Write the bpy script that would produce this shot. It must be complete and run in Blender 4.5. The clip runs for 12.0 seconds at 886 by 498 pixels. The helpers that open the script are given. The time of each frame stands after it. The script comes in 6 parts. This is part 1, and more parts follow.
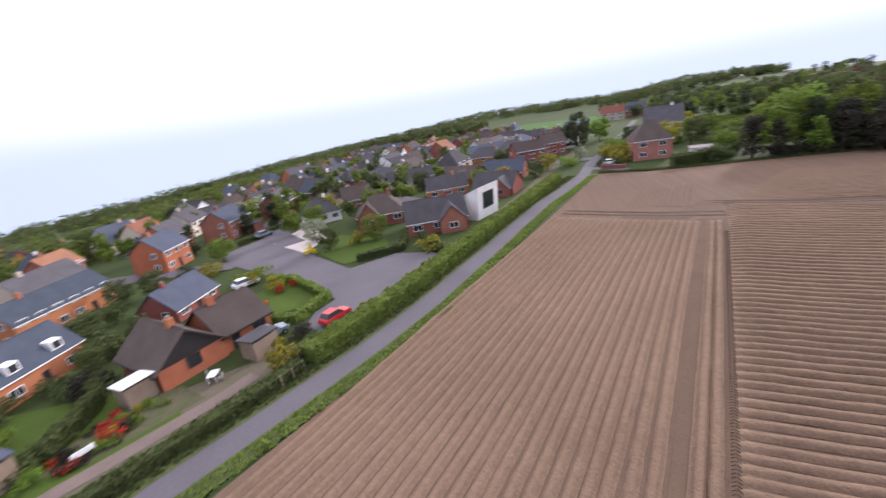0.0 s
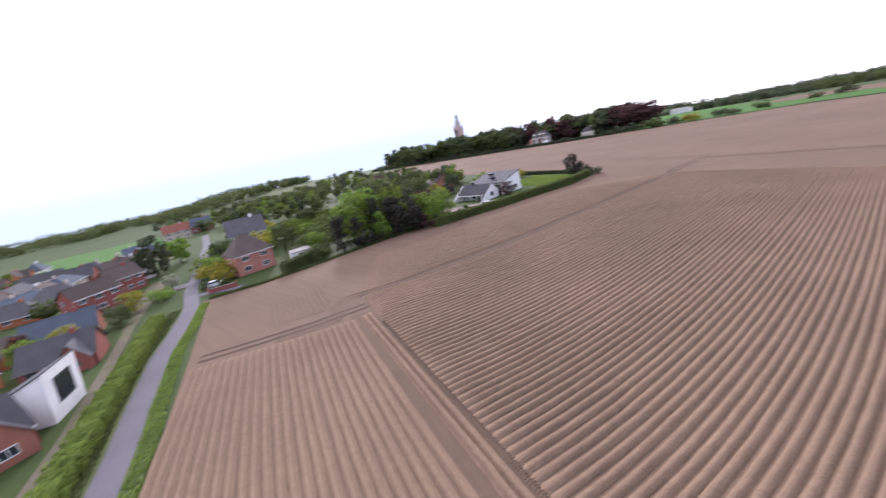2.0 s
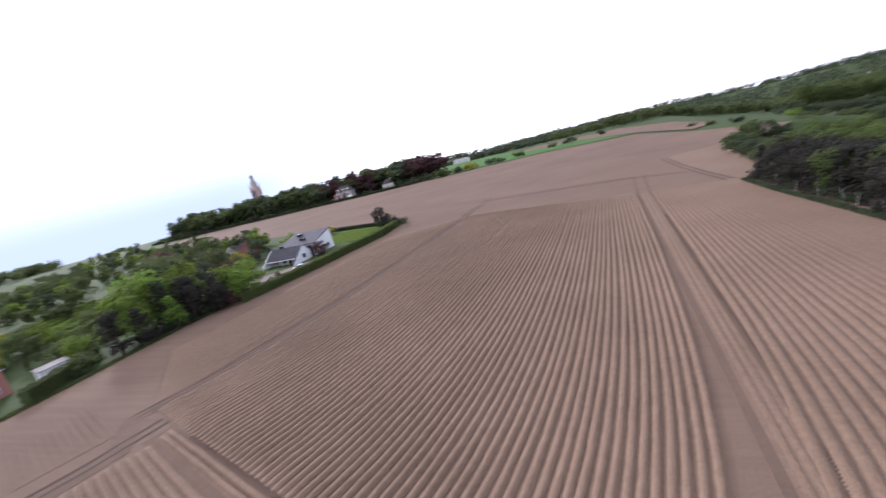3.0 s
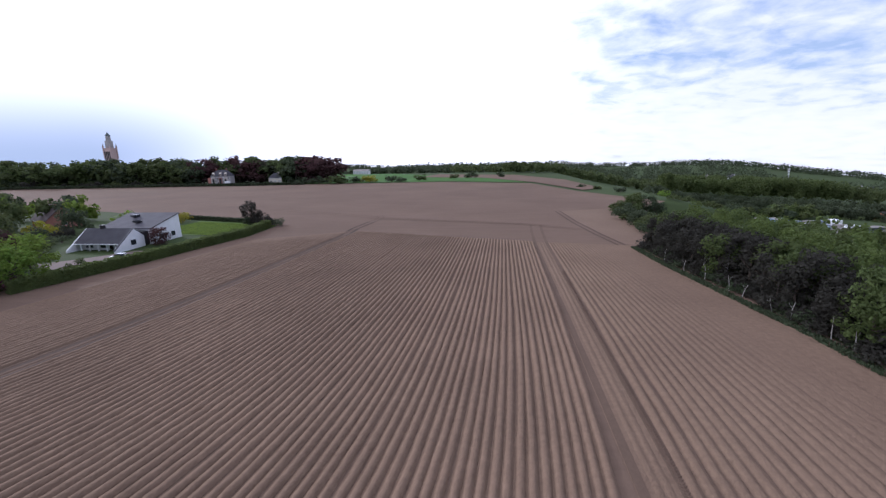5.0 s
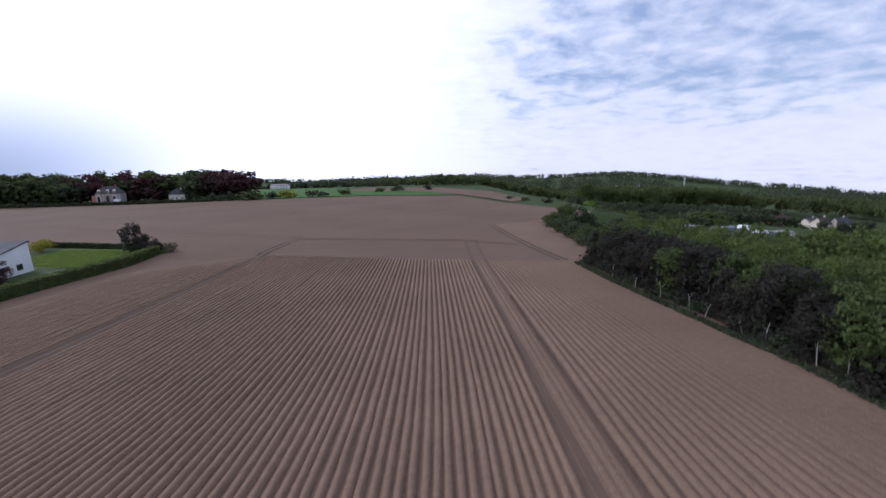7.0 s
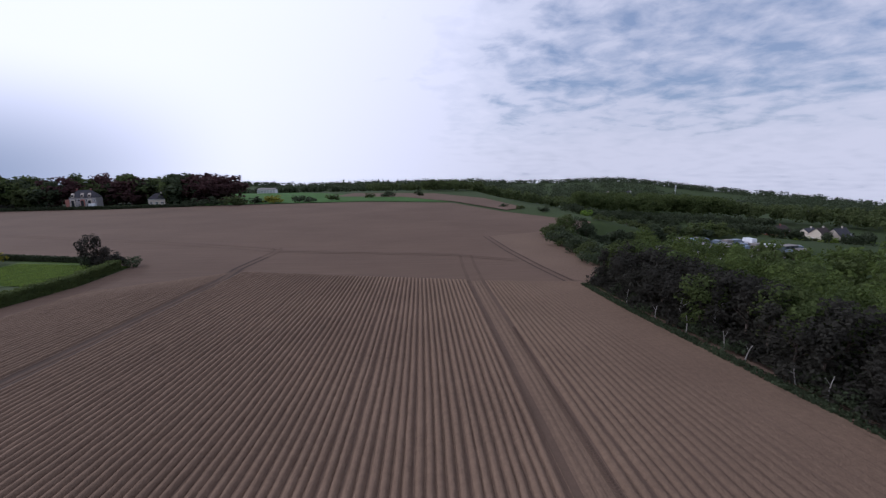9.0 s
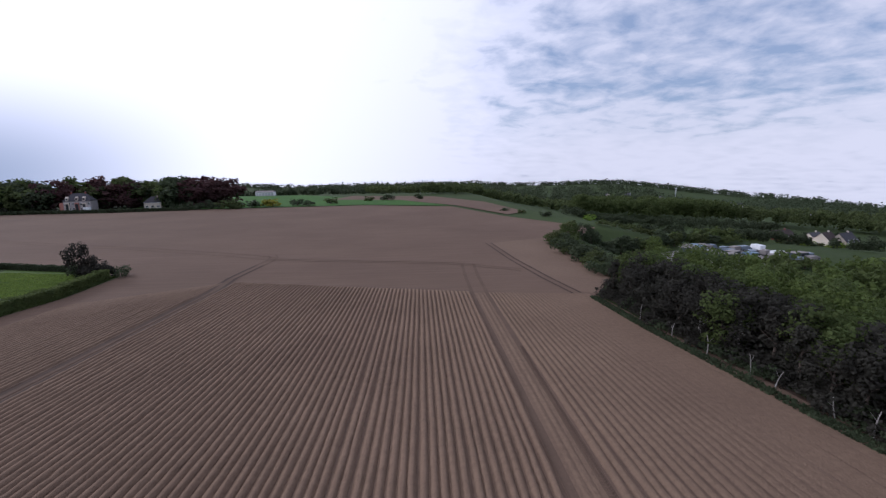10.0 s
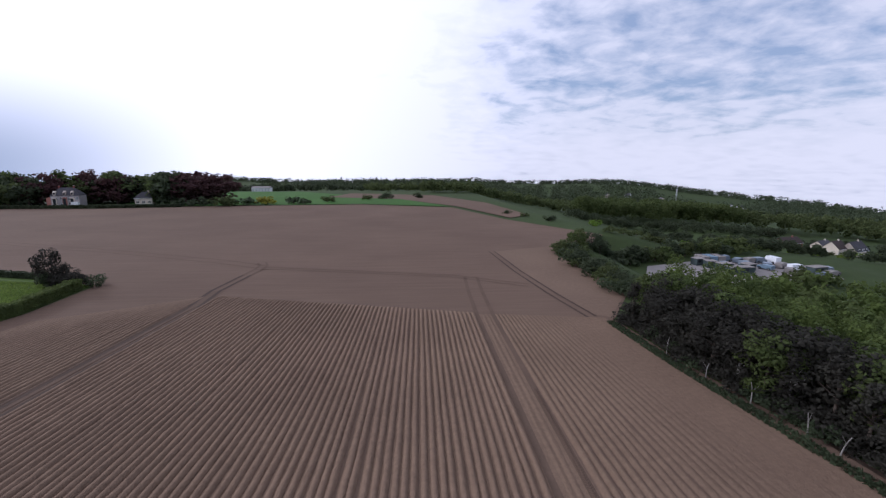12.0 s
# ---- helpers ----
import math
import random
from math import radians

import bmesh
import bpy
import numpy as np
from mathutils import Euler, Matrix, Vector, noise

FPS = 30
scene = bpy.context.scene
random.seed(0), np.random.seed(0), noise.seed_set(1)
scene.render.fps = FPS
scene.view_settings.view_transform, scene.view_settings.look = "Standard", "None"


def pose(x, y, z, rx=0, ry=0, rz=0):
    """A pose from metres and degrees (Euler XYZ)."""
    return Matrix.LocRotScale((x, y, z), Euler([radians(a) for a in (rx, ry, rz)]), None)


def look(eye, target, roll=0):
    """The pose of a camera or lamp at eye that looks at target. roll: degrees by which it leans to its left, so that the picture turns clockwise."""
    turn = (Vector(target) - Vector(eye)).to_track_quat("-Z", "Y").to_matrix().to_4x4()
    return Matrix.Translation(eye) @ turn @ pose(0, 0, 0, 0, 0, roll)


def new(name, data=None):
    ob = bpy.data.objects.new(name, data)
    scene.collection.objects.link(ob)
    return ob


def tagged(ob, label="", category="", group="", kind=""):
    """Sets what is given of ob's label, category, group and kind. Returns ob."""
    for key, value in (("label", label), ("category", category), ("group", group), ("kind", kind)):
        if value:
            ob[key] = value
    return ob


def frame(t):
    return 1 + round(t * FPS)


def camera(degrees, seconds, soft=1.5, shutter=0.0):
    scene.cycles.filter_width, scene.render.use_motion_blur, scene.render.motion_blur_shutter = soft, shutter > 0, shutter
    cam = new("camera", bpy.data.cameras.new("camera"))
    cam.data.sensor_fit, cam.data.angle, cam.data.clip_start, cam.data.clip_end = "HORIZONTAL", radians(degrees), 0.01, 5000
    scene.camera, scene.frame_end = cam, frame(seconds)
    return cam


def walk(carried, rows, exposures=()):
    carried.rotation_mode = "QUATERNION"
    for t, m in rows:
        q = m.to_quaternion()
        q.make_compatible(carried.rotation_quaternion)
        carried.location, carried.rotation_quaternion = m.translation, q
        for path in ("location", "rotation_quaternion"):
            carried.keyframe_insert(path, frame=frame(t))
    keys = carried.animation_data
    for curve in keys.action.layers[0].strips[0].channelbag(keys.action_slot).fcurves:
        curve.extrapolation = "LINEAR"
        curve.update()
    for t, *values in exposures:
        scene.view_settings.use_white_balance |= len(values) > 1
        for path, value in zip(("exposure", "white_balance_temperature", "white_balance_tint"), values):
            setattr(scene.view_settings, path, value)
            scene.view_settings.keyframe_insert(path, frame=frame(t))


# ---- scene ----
cam = camera(91.97, 12.0, soft=1.3, shutter=0.4)
PATH = [
    (0, (16.640, -13.474, 21.688), (14.795, -13.923, 21.062), -9.11),
    (0.5, (13.542, -17.326, 21.434), (11.638, -17.310, 20.823), -9.64),
    (1, (10.184, -20.117, 21.511), (8.328, -19.602, 20.971), -10.20),
    (1.5, (6.798, -20.042, 22.313), (5.105, -19.127, 21.770), -8.88),
    (2, (4.774, -19.253, 23.315), (3.329, -17.962, 22.819), -11.68),
    (2.5, (3.658, -18.289, 24.203), (2.543, -16.714, 23.676), -10.66),
    (3, (3.207, -17.564, 24.596), (2.463, -15.765, 24.137), -14.62),
    (3.5, (1.411, -13.740, 24.541), (1.039, -11.840, 24.041), -8.18),
    (3.7, (0.975, -12.238, 24.398), (0.673, -10.317, 23.930), -9.25),
    (5.3, (0.176, -1.209, 22.514), (-0.055, 0.732, 22.092), -0.29),
    (5.5, (0.012, 0.082, 22.389), (-0.206, 2.031, 21.995), -0.98),
    (6, (-0.645, 3.144, 22.139), (-0.742, 5.104, 21.754), -4.66),
    (6.5, (-1.295, 6.115, 21.876), (-1.258, 8.070, 21.457), -7.19),
    (7, (-1.000, 9.320, 22.046), (-0.903, 11.279, 21.651), -1.36),
    (7.2, (-0.878, 10.409, 22.122), (-0.768, 12.390, 21.872), 0.64),
    (8.8, (-0.737, 18.427, 23.001), (-0.599, 20.386, 22.623), -0.21),
    (9, (-0.772, 19.380, 23.108), (-0.633, 21.340, 22.731), -0.81),
    (9.5, (-1.061, 21.585, 23.443), (-0.919, 23.544, 23.064), -0.76),
    (10, (-1.012, 23.645, 24.059), (-0.869, 25.606, 23.690), -0.76),
    (10.5, (-0.996, 25.674, 24.633), (-0.845, 27.634, 24.264), -0.72),
    (11, (-0.991, 27.723, 25.272), (-0.843, 29.682, 24.900), -1.29),
    (11.5, (-1.096, 29.775, 25.841), (-0.947, 31.735, 25.472), -0.89),
    (12, (-1.273, 31.815, 26.263), (-1.121, 33.771, 25.877), 0.22),
]
walk(cam, [(t, look(eye, target, roll)) for t, eye, target, roll in PATH],
     exposures=[(0, 0.45, 6130, 17), (1.5, 0.66, 5950, 17), (2.5, 0.58, 5720, 16), (3.5, 0.28, 5600, 16), (5.5, -0.26, 5340, 15), (7.0, -0.46, 5340, 15), (9.0, -0.88, 5400, 15), (10.0, -0.68, 5450, 15), (12.0, -0.60, 5460, 15)])

# ---- world, sun ----
SUN_AZ, SUN_EL = radians(-58), radians(20)      # from +y towards +x
SUN_DIR = Vector((math.sin(SUN_AZ) * math.cos(SUN_EL), math.cos(SUN_AZ) * math.cos(SUN_EL), math.sin(SUN_EL)))

CLOUD_DIR = Vector((math.sin(radians(-72)) * 0.85, math.cos(radians(-72)) * 0.85, 0.53))     # the thick bright cloud in the west


def nodes_of(tree):
    """A small writer of nodes: add(type, inputs..., set=...) and link."""
    def add(kind, values=(), **props):
        n = tree.nodes.new(kind)
        if "operation" in props:
            n.operation = props["operation"]
        if "data_type" in props:
            n.data_type = props["data_type"]
        if "blend_type" in props:
            n.blend_type = props["blend_type"]
        if "interpolation_type" in props:
            n.interpolation_type = props["interpolation_type"]
        for key, v in dict(values).items():
            if isinstance(v, bpy.types.NodeSocket):
                tree.links.new(v, n.inputs[key])
            else:
                n.inputs[key].default_value = v
        return n
    return add


def ramp(add, fac, stops):
    n = add("ShaderNodeValToRGB", {"Fac": fac})
    el = n.color_ramp.elements
    while len(el) < len(stops):
        el.new(0.5)
    for e, (p, c) in zip(el, stops):
        e.position, e.color = p, (*c, 1) if len(c) == 3 else c
    return n.outputs["Color"]


def mix(add, fac, a, b, blend="MIX"):
    n = add("ShaderNodeMix", data_type="RGBA", blend_type=blend)
    for key, v in ((0, fac), (6, a), (7, b)):
        if isinstance(v, bpy.types.NodeSocket):
            n.id_data.links.new(v, n.inputs[key])
        else:
            n.inputs[key].default_value = v if key == 0 else (*v, 1)
    return n.outputs[2]


def make_world():
    w = bpy.data.worlds.new("sky")
    scene.world = w
    w.use_nodes = True
    t = w.node_tree
    t.nodes.clear()
    add = nodes_of(t)
    sky = add("ShaderNodeTexSky")
    sky.sky_type, sky.sun_disc, sky.sun_elevation, sky.sun_rotation = "NISHITA", False, SUN_EL, SUN_AZ
    sky.dust_density, sky.air_density = 0.6, 1.0
    co = add("ShaderNodeTexCoord").outputs["Generated"]
    sep = add("ShaderNodeSeparateXYZ", {0: co})
    zz = add("ShaderNodeMath", {0: sep.outputs["Z"], 1: 0.20}, operation="ADD").outputs[0]
    zc = add("ShaderNodeMath", {0: zz, 1: 0.06}, operation="MAXIMUM").outputs[0]
    px = add("ShaderNodeMath", {0: sep.outputs["X"], 1: zc}, operation="DIVIDE").outputs[0]
    py = add("ShaderNodeMath", {0: sep.outputs["Y"], 1: zc}, operation="DIVIDE").outputs[0]
    flat = add("ShaderNodeCombineXYZ", {"X": px, "Y": py, "Z": 0.0}).outputs[0]
    big = add("ShaderNodeTexNoise", {"Vector": flat, "Scale": 0.55, "Detail": 3.0, "Roughness": 0.5}).outputs["Fac"]
    fine = add("ShaderNodeTexNoise", {"Vector": flat, "Scale": 4.6, "Detail": 9.0, "Roughness": 0.56, "Distortion": 0.25}).outputs["Fac"]
    facing = add("ShaderNodeVectorMath", {0: co, 1: CLOUD_DIR}, operation="DOT_PRODUCT").outputs["Value"]
    near = add("ShaderNodeMapRange", {"Value": facing, 1: 0.08, 2: 0.62, 3: 0.0, 4: 1.0}, interpolation_type="SMOOTHSTEP").outputs[0]
    low = add("ShaderNodeMapRange", {"Value": sep.outputs["Z"], 1: 0.02, 2: 0.20, 3: 0.22, 4: 0.0}, interpolation_type="SMOOTHSTEP").outputs[0]
    s1 = add("ShaderNodeMath", {0: big, 1: 0.5, 2: low}, operation="MULTIPLY_ADD").outputs[0]
    s2 = add("ShaderNodeMath", {0: fine, 1: 0.62, 2: s1}, operation="MULTIPLY_ADD").outputs[0]
    s3 = add("ShaderNodeMath", {0: near, 1: 0.5, 2: s2}, operation="MULTIPLY_ADD").outputs[0]
    cover = ramp(add, s3, [(0.49, (0.0,) * 3), (0.66, (0.80,) * 3), (0.82, (1, 1, 1))])
    blue = mix(add, 0.55, mix(add, 1.0, sky.outputs[0], (0.22, 0.22, 0.22), "MULTIPLY"), (1.42, 1.60, 2.06))
    glow = add("ShaderNodeMapRange", {"Value": facing, 1: -0.1, 2: 0.75, 3: 2.3, 4: 3.6}, interpolation_type="SMOOTHSTEP").outputs[0]
    white = add("ShaderNodeVectorMath", {0: (1.0, 0.945, 0.97), "Scale": glow}, operation="SCALE").outputs[0]
    open_sky = mix(add, cover, blue, white)
    band = add("ShaderNodeMapRange", {"Value": sep.outputs["Z"], 1: 0.0, 2: 0.21, 3: 1.0, 4: 0.0}, interpolation_type="SMOOTHSTEP").outputs[0]
    west = add("ShaderNodeVectorMath", {0: co, 1: (-0.99, -0.12, 0.0)}, operation="DOT_PRODUCT").outputs["Value"]
    west = add("ShaderNodeMapRange", {"Value": west, 1: 0.20, 2: 0.64, 3: 0.0, 4: 0.94}, interpolation_type="SMOOTHSTEP").outputs[0]
    haze = add("ShaderNodeMath", {0: band, 1: west}, operation="MULTIPLY").outputs[0]
    out = mix(add, haze, open_sky, (0.95, 1.10, 1.40))
    bg = add("ShaderNodeBackground", {"Color": out, "Strength": 0.53})
    o = add("ShaderNodeOutputWorld", {"Surface": bg.outputs[0]})


make_world()
sun = new("sun", bpy.data.lights.new("sun", "SUN"))
sun.data.energy, sun.data.angle, sun.data.color = 2.5, radians(7), (1.0, 0.93, 0.85)
sun.matrix_world = look(SUN_DIR * 100, (0, 0, 0))


# ---- materials ----
def material(name, base, other=None, scale=1.0, fine=8.0, rough=0.85, bump=0.3, bump_scale=20.0, metal=0.0, spread=0.0, island=False, sheer=0.0, size=0.03, streak=None):
    """Two colours mixed by noise at two scales, with relief; spread varies the brightness from object to object."""
    m = bpy.data.materials.new(name)
    m.use_nodes = True
    t = m.node_tree
    add = nodes_of(t)
    bsdf = t.nodes["Principled BSDF"]
    co = add("ShaderNodeTexCoord").outputs["Object"]
    geo = add("ShaderNodeNewGeometry")
    pos = geo.outputs["Position"]
    n1 = add("ShaderNodeTexNoise", {"Vector": pos, "Scale": scale, "Detail": 4.0}).outputs["Fac"]
    if streak:
        turned = add("ShaderNodeVectorMath", {0: pos, 1: streak}, operation="MULTIPLY").outputs[0]
    n2 = add("ShaderNodeTexNoise", {"Vector": turned if streak else pos, "Scale": fine, "Detail": 5.0, "Roughness": 0.65}).outputs["Fac"]
    s = add("ShaderNodeMath", {0: n1, 1: n2}, operation="ADD").outputs[0]
    other = other or tuple(c * 0.7 for c in base)
    fac = add("ShaderNodeMapRange", {"Value": s, 1: 0.7, 2: 1.3, 3: 0.0, 4: 1.0}).outputs[0]
    col = mix(add, fac, base, other)
    if spread:
        rnd = add("ShaderNodeObjectInfo").outputs["Random"]
        if island:
            r2 = geo.outputs["Random Per Island"]
            rnd = add("ShaderNodeMath", {0: rnd, 1: r2}, operation="ADD").outputs[0]
            rnd = add("ShaderNodeMath", {0: rnd, 1: 0.5}, operation="MULTIPLY").outputs[0]
        v = add("ShaderNodeMapRange", {"Value": rnd, 3: 1 - spread, 4: 1 + spread}).outputs[0]
        hv = add("ShaderNodeMapRange", {"Value": rnd, 3: 0.5 - spread * 0.06, 4: 0.5 + spread * 0.06}).outputs[0]
        col = add("ShaderNodeHueSaturation", {"Color": col, "Value": v, "Hue": hv}).outputs[0]
    t.links.new(col, bsdf.inputs["Base Color"])
    bsdf.inputs["Roughness"].default_value, bsdf.inputs["Metallic"].default_value = rough, metal
    bsdf.inputs["Specular IOR Level"].default_value = 0.06 if rough >= 0.75 else 0.25
    if bump:
        nb = add("ShaderNodeTexNoise", {"Vector": pos, "Scale": bump_scale, "Detail": 5.0}).outputs["Fac"]
        b = add("ShaderNodeBump", {"Strength": bump, "Distance": size, "Height": nb})
        t.links.new(b.outputs[0], bsdf.inputs["Normal"])
    if sheer:
        tr = add("ShaderNodeBsdfTranslucent", {"Color": col})
        mx = add("ShaderNodeMixShader", {0: sheer, 1: bsdf.outputs[0], 2: tr.outputs[0]})
        t.links.new(mx.outputs[0], t.nodes["Material Output"].inputs["Surface"])
    return m


SOIL = material("soil", (0.186, 0.127, 0.088), (0.128, 0.087, 0.061), 0.05, 1.6, 0.95, 0.9, 5.0, size=0.10)
# packed soil of the wheel tracks; also the painted shade under the wood
SOIL_TRACK_SHADE = material("packed_and_shaded_soil", (0.072, 0.050, 0.038), (0.055, 0.039, 0.030), 0.2, 3.0, 0.9, 0.6, 5.0, size=0.05)
SOIL_TRAM = material("tramline_soil", (0.116, 0.079, 0.057), (0.09, 0.062, 0.045), 0.2, 2.5, 0.95, 0.7, 5.0, size=0.06)
SOIL_FINE = material("harrowed_soil", (0.140, 0.096, 0.069), (0.104, 0.071, 0.052), 0.03, 0.9, 0.95, 0.8, 3.0, size=0.10, streak=(0.05, 0.9, 1.0))
SOIL_MID = material("ridge_soil", (0.168, 0.115, 0.079), (0.118, 0.080, 0.056), 0.05, 1.6, 0.95, 0.9, 5.0, size=0.10)
SOIL_PALE = material("dry_soil", (0.158, 0.110, 0.077), (0.122, 0.084, 0.060), 0.05, 1.2, 0.95, 0.8, 3.0, size=0.10)
MEADOW = material("meadow", (0.046, 0.066, 0.022), (0.034, 0.046, 0.018), 0.012, 0.35, 0.9, 0.5, 2.0, size=0.1)
CROP = material("young_crop", (0.052, 0.118, 0.022), (0.04, 0.086, 0.02), 0.02, 0.3, 0.9, 0.4, 2.0, size=0.1)
VERGE = material("verge_grass", (0.09, 0.112, 0.04), (0.06, 0.075, 0.03), 0.3, 4.0, 0.9, 0.9, 9.0, size=0.1)
LAWN = material("lawn", (0.062, 0.098, 0.018), (0.045, 0.070, 0.016), 0.2, 3.0, 0.9, 0.6, 9.0, size=0.05)
ASPHALT = material("lane_asphalt", (0.122, 0.113, 0.128), (0.092, 0.086, 0.098), 0.15, 3.0, 0.85, 0.4, 30.0, size=0.01)
GARDEN = material("garden_ground", (0.072, 0.078, 0.034), (0.13, 0.105, 0.09), 0.11, 0.5, 0.95, 0.6, 3.0, size=0.08)
GARDEN_BED = material("garden_bed", (0.10, 0.085, 0.06), (0.06, 0.075, 0.032), 0.5, 2.0, 0.95, 0.6, 6.0, size=0.06)
CONCRETE = material("concrete", (0.25, 0.23, 0.215), (0.19, 0.175, 0.167), 0.3, 3.0, 0.85, 0.3, 12.0, size=0.01)
PAVING = material("pale_paving", (0.50, 0.44, 0.42), (0.42, 0.37, 0.355), 0.5, 4.0, 0.8, 0.3, 10.0, size=0.01)
FORECOURT = material("brown_pavers", (0.17, 0.13, 0.115), (0.12, 0.095, 0.088), 0.4, 5.0, 0.85, 0.3, 10.0, size=0.01)
BRICK_ORANGE = material("orange_brick", (0.42, 0.155, 0.08), (0.31, 0.118, 0.064), 0.6, 9.0, 0.85, 0.5, 14.0, spread=0.12, size=0.02)
BRICK_RED = material("red_brick", (0.29, 0.112, 0.085), (0.215, 0.085, 0.068), 0.6, 9.0, 0.85, 0.5, 14.0, spread=0.15, size=0.02)
BRICK_PINK = material("pink_brick", (0.40, 0.185, 0.145), (0.32, 0.145, 0.115), 0.6, 9.0, 0.85, 0.5, 14.0, size=0.02)
RENDER_WHITE = material("white_render", (0.78, 0.77, 0.77), (0.68, 0.67, 0.67), 0.5, 3.0, 0.8, 0.2, 20.0, size=0.01)
RENDER_CREAM = material("cream_render", (0.56, 0.49, 0.41), (0.48, 0.41, 0.34), 0.5, 3.0, 0.8, 0.2, 20.0, spread=0.12, size=0.01)
STONE = material("pale_stone", (0.40, 0.37, 0.35), (0.30, 0.27, 0.26), 0.3, 2.0, 0.85, 0.4, 5.0, size=0.05)
TOWER_BRICK = material("tower_brick", (0.50, 0.37, 0.33), (0.42, 0.30, 0.27), 0.2, 2.0, 0.85, 0.4, 3.0, size=0.05)
ROOF_GREY = material("grey_roof_tiles", (0.08, 0.077, 0.084), (0.056, 0.054, 0.06), 0.5, 6.0, 0.78, 0.7, 9.0, spread=0.25, size=0.04)
ROOF_BLUE = material("slate_roof", (0.07, 0.082, 0.108), (0.052, 0.061, 0.082), 0.5, 6.0, 0.78, 0.6, 9.0, spread=0.2, size=0.04)
ROOF_BROWN = material("brown_roof_tiles", (0.08, 0.063, 0.058), (0.056, 0.045, 0.042), 0.5, 6.0, 0.78, 0.7, 9.0, spread=0.2, size=0.04)
ROOF_RED = material("red_roof_tiles", (0.25, 0.115, 0.075), (0.18, 0.085, 0.06), 0.5, 6.0, 0.78, 0.7, 9.0, spread=0.2, size=0.04)
BLACK_BOARD = material("black_boarding", (0.03, 0.027, 0.028), None, 0.5, 5.0, 0.6, 0.4, 12.0)
PAINT_WHITE = material("white_paint", (0.80, 0.80, 0.80), (0.72, 0.72, 0.72), 1.0, 6.0, 0.5, 0.05, 30.0)
DARK_METAL = material("dark_metal", (0.05, 0.05, 0.055), None, 1.0, 6.0, 0.4, 0.05, 30.0, metal=0.5)
STEEL = material("steel", (0.45, 0.46, 0.48), None, 1.0, 6.0, 0.4, 0.05, 30.0, metal=0.8)
RUBBER = material("rubber", (0.025, 0.025, 0.025), None, 1.0, 6.0, 0.8, 0.1, 30.0)
CAR_RED = material("red_car_paint", (0.50, 0.03, 0.035), (0.46, 0.028, 0.03), 1.0, 6.0, 0.25, 0.0)
CAR_GREY = material("grey_car_paint", (0.16, 0.19, 0.23), (0.14, 0.17, 0.2), 1.0, 6.0, 0.25, 0.0)
CAR_WHITE = material("white_vehicle_paint", (0.75, 0.76, 0.78), (0.66, 0.67, 0.7), 1.0, 6.0, 0.3, 0.0)
BLUE_STEEL = material("blue_painted_steel", (0.16, 0.23, 0.29), (0.12, 0.17, 0.22), 0.7, 4.0, 0.5, 0.1, 10.0)
DARK_TEAL = material("dark_teal_boards", (0.05, 0.07, 0.07), (0.035, 0.05, 0.05), 0.7, 4.0, 0.6, 0.2, 10.0)
BARK = material("bark", (0.12, 0.095, 0.075), (0.075, 0.06, 0.05), 1.0, 8.0, 0.9, 0.8, 15.0, size=0.03)
BIRCH = material("birch_bark", (0.36, 0.34, 0.31), (0.16, 0.14, 0.125), 1.5, 7.0, 0.8, 0.3, 15.0)
WOOD = material("weathered_wood", (0.30, 0.23, 0.17), (0.2, 0.15, 0.115), 1.0, 9.0, 0.85, 0.3, 15.0)


def leaf(name, a, b, spread=0.35):
    return material(name, a, b, 0.35, 2.2, 0.75, 0.0, spread=spread, island=True, sheer=0.42)


LEAF_MID = leaf("leaves_mid_green", (0.094, 0.116, 0.042), (0.066, 0.082, 0.034), 0.25)
LEAF_FRESH = leaf("leaves_fresh_green", (0.16, 0.22, 0.04), (0.11, 0.165, 0.03))
LEAF_DARK = leaf("leaves_dark_green", (0.070, 0.086, 0.046), (0.050, 0.063, 0.036), 0.25)
LEAF_COPPER = leaf("leaves_copper", (0.094, 0.048, 0.046), (0.060, 0.035, 0.035), 0.2)
LEAF_GOLD = leaf("leaves_yellow_green", (0.26, 0.22, 0.03), (0.17, 0.17, 0.03))
LEAF_FOREST = leaf("leaves_wood", (0.092, 0.118, 0.038), (0.066, 0.086, 0.031), 0.17)
# brown thicket foliage, its dark tone also carrying shade at the wood's edge
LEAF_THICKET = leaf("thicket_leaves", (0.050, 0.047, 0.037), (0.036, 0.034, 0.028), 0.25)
LEAF_FRESH_WOOD = leaf("leaves_fresh_wood", (0.125, 0.165, 0.042), (0.085, 0.115, 0.034), 0.25)
LEAF_CANOPY = leaf("leaves_canopy", (0.108, 0.142, 0.038), (0.078, 0.104, 0.032), 0.17)
LEAF_HEDGE = leaf("hedge_leaves", (0.18, 0.24, 0.05), (0.115, 0.16, 0.04), 0.25)
LEAF_HEDGE_DULL = leaf("dull_hedge_leaves", (0.125, 0.155, 0.05), (0.09, 0.112, 0.042), 0.2)
LEAF_BLOSSOM = leaf("blossom", (0.36, 0.37, 0.30), (0.16, 0.19, 0.09))
LEAF_RED = leaf("red_flowers", (0.5, 0.05, 0.04), (0.3, 0.06, 0.03))
LEAF_YELLOW = leaf("yellow_flowers", (0.65, 0.45, 0.03), (0.4, 0.35, 0.04))


def glass(name):
    m = bpy.data.materials.new(name)
    m.use_nodes = True
    b = m.node_tree.nodes["Principled BSDF"]
    b.inputs["Base Color"].default_value = (0.03, 0.035, 0.04, 1)
    b.inputs["Roughness"].default_value = 0.06
    b.inputs["IOR"].default_value = 1.5
    return m


GLASS = glass("window_glass")


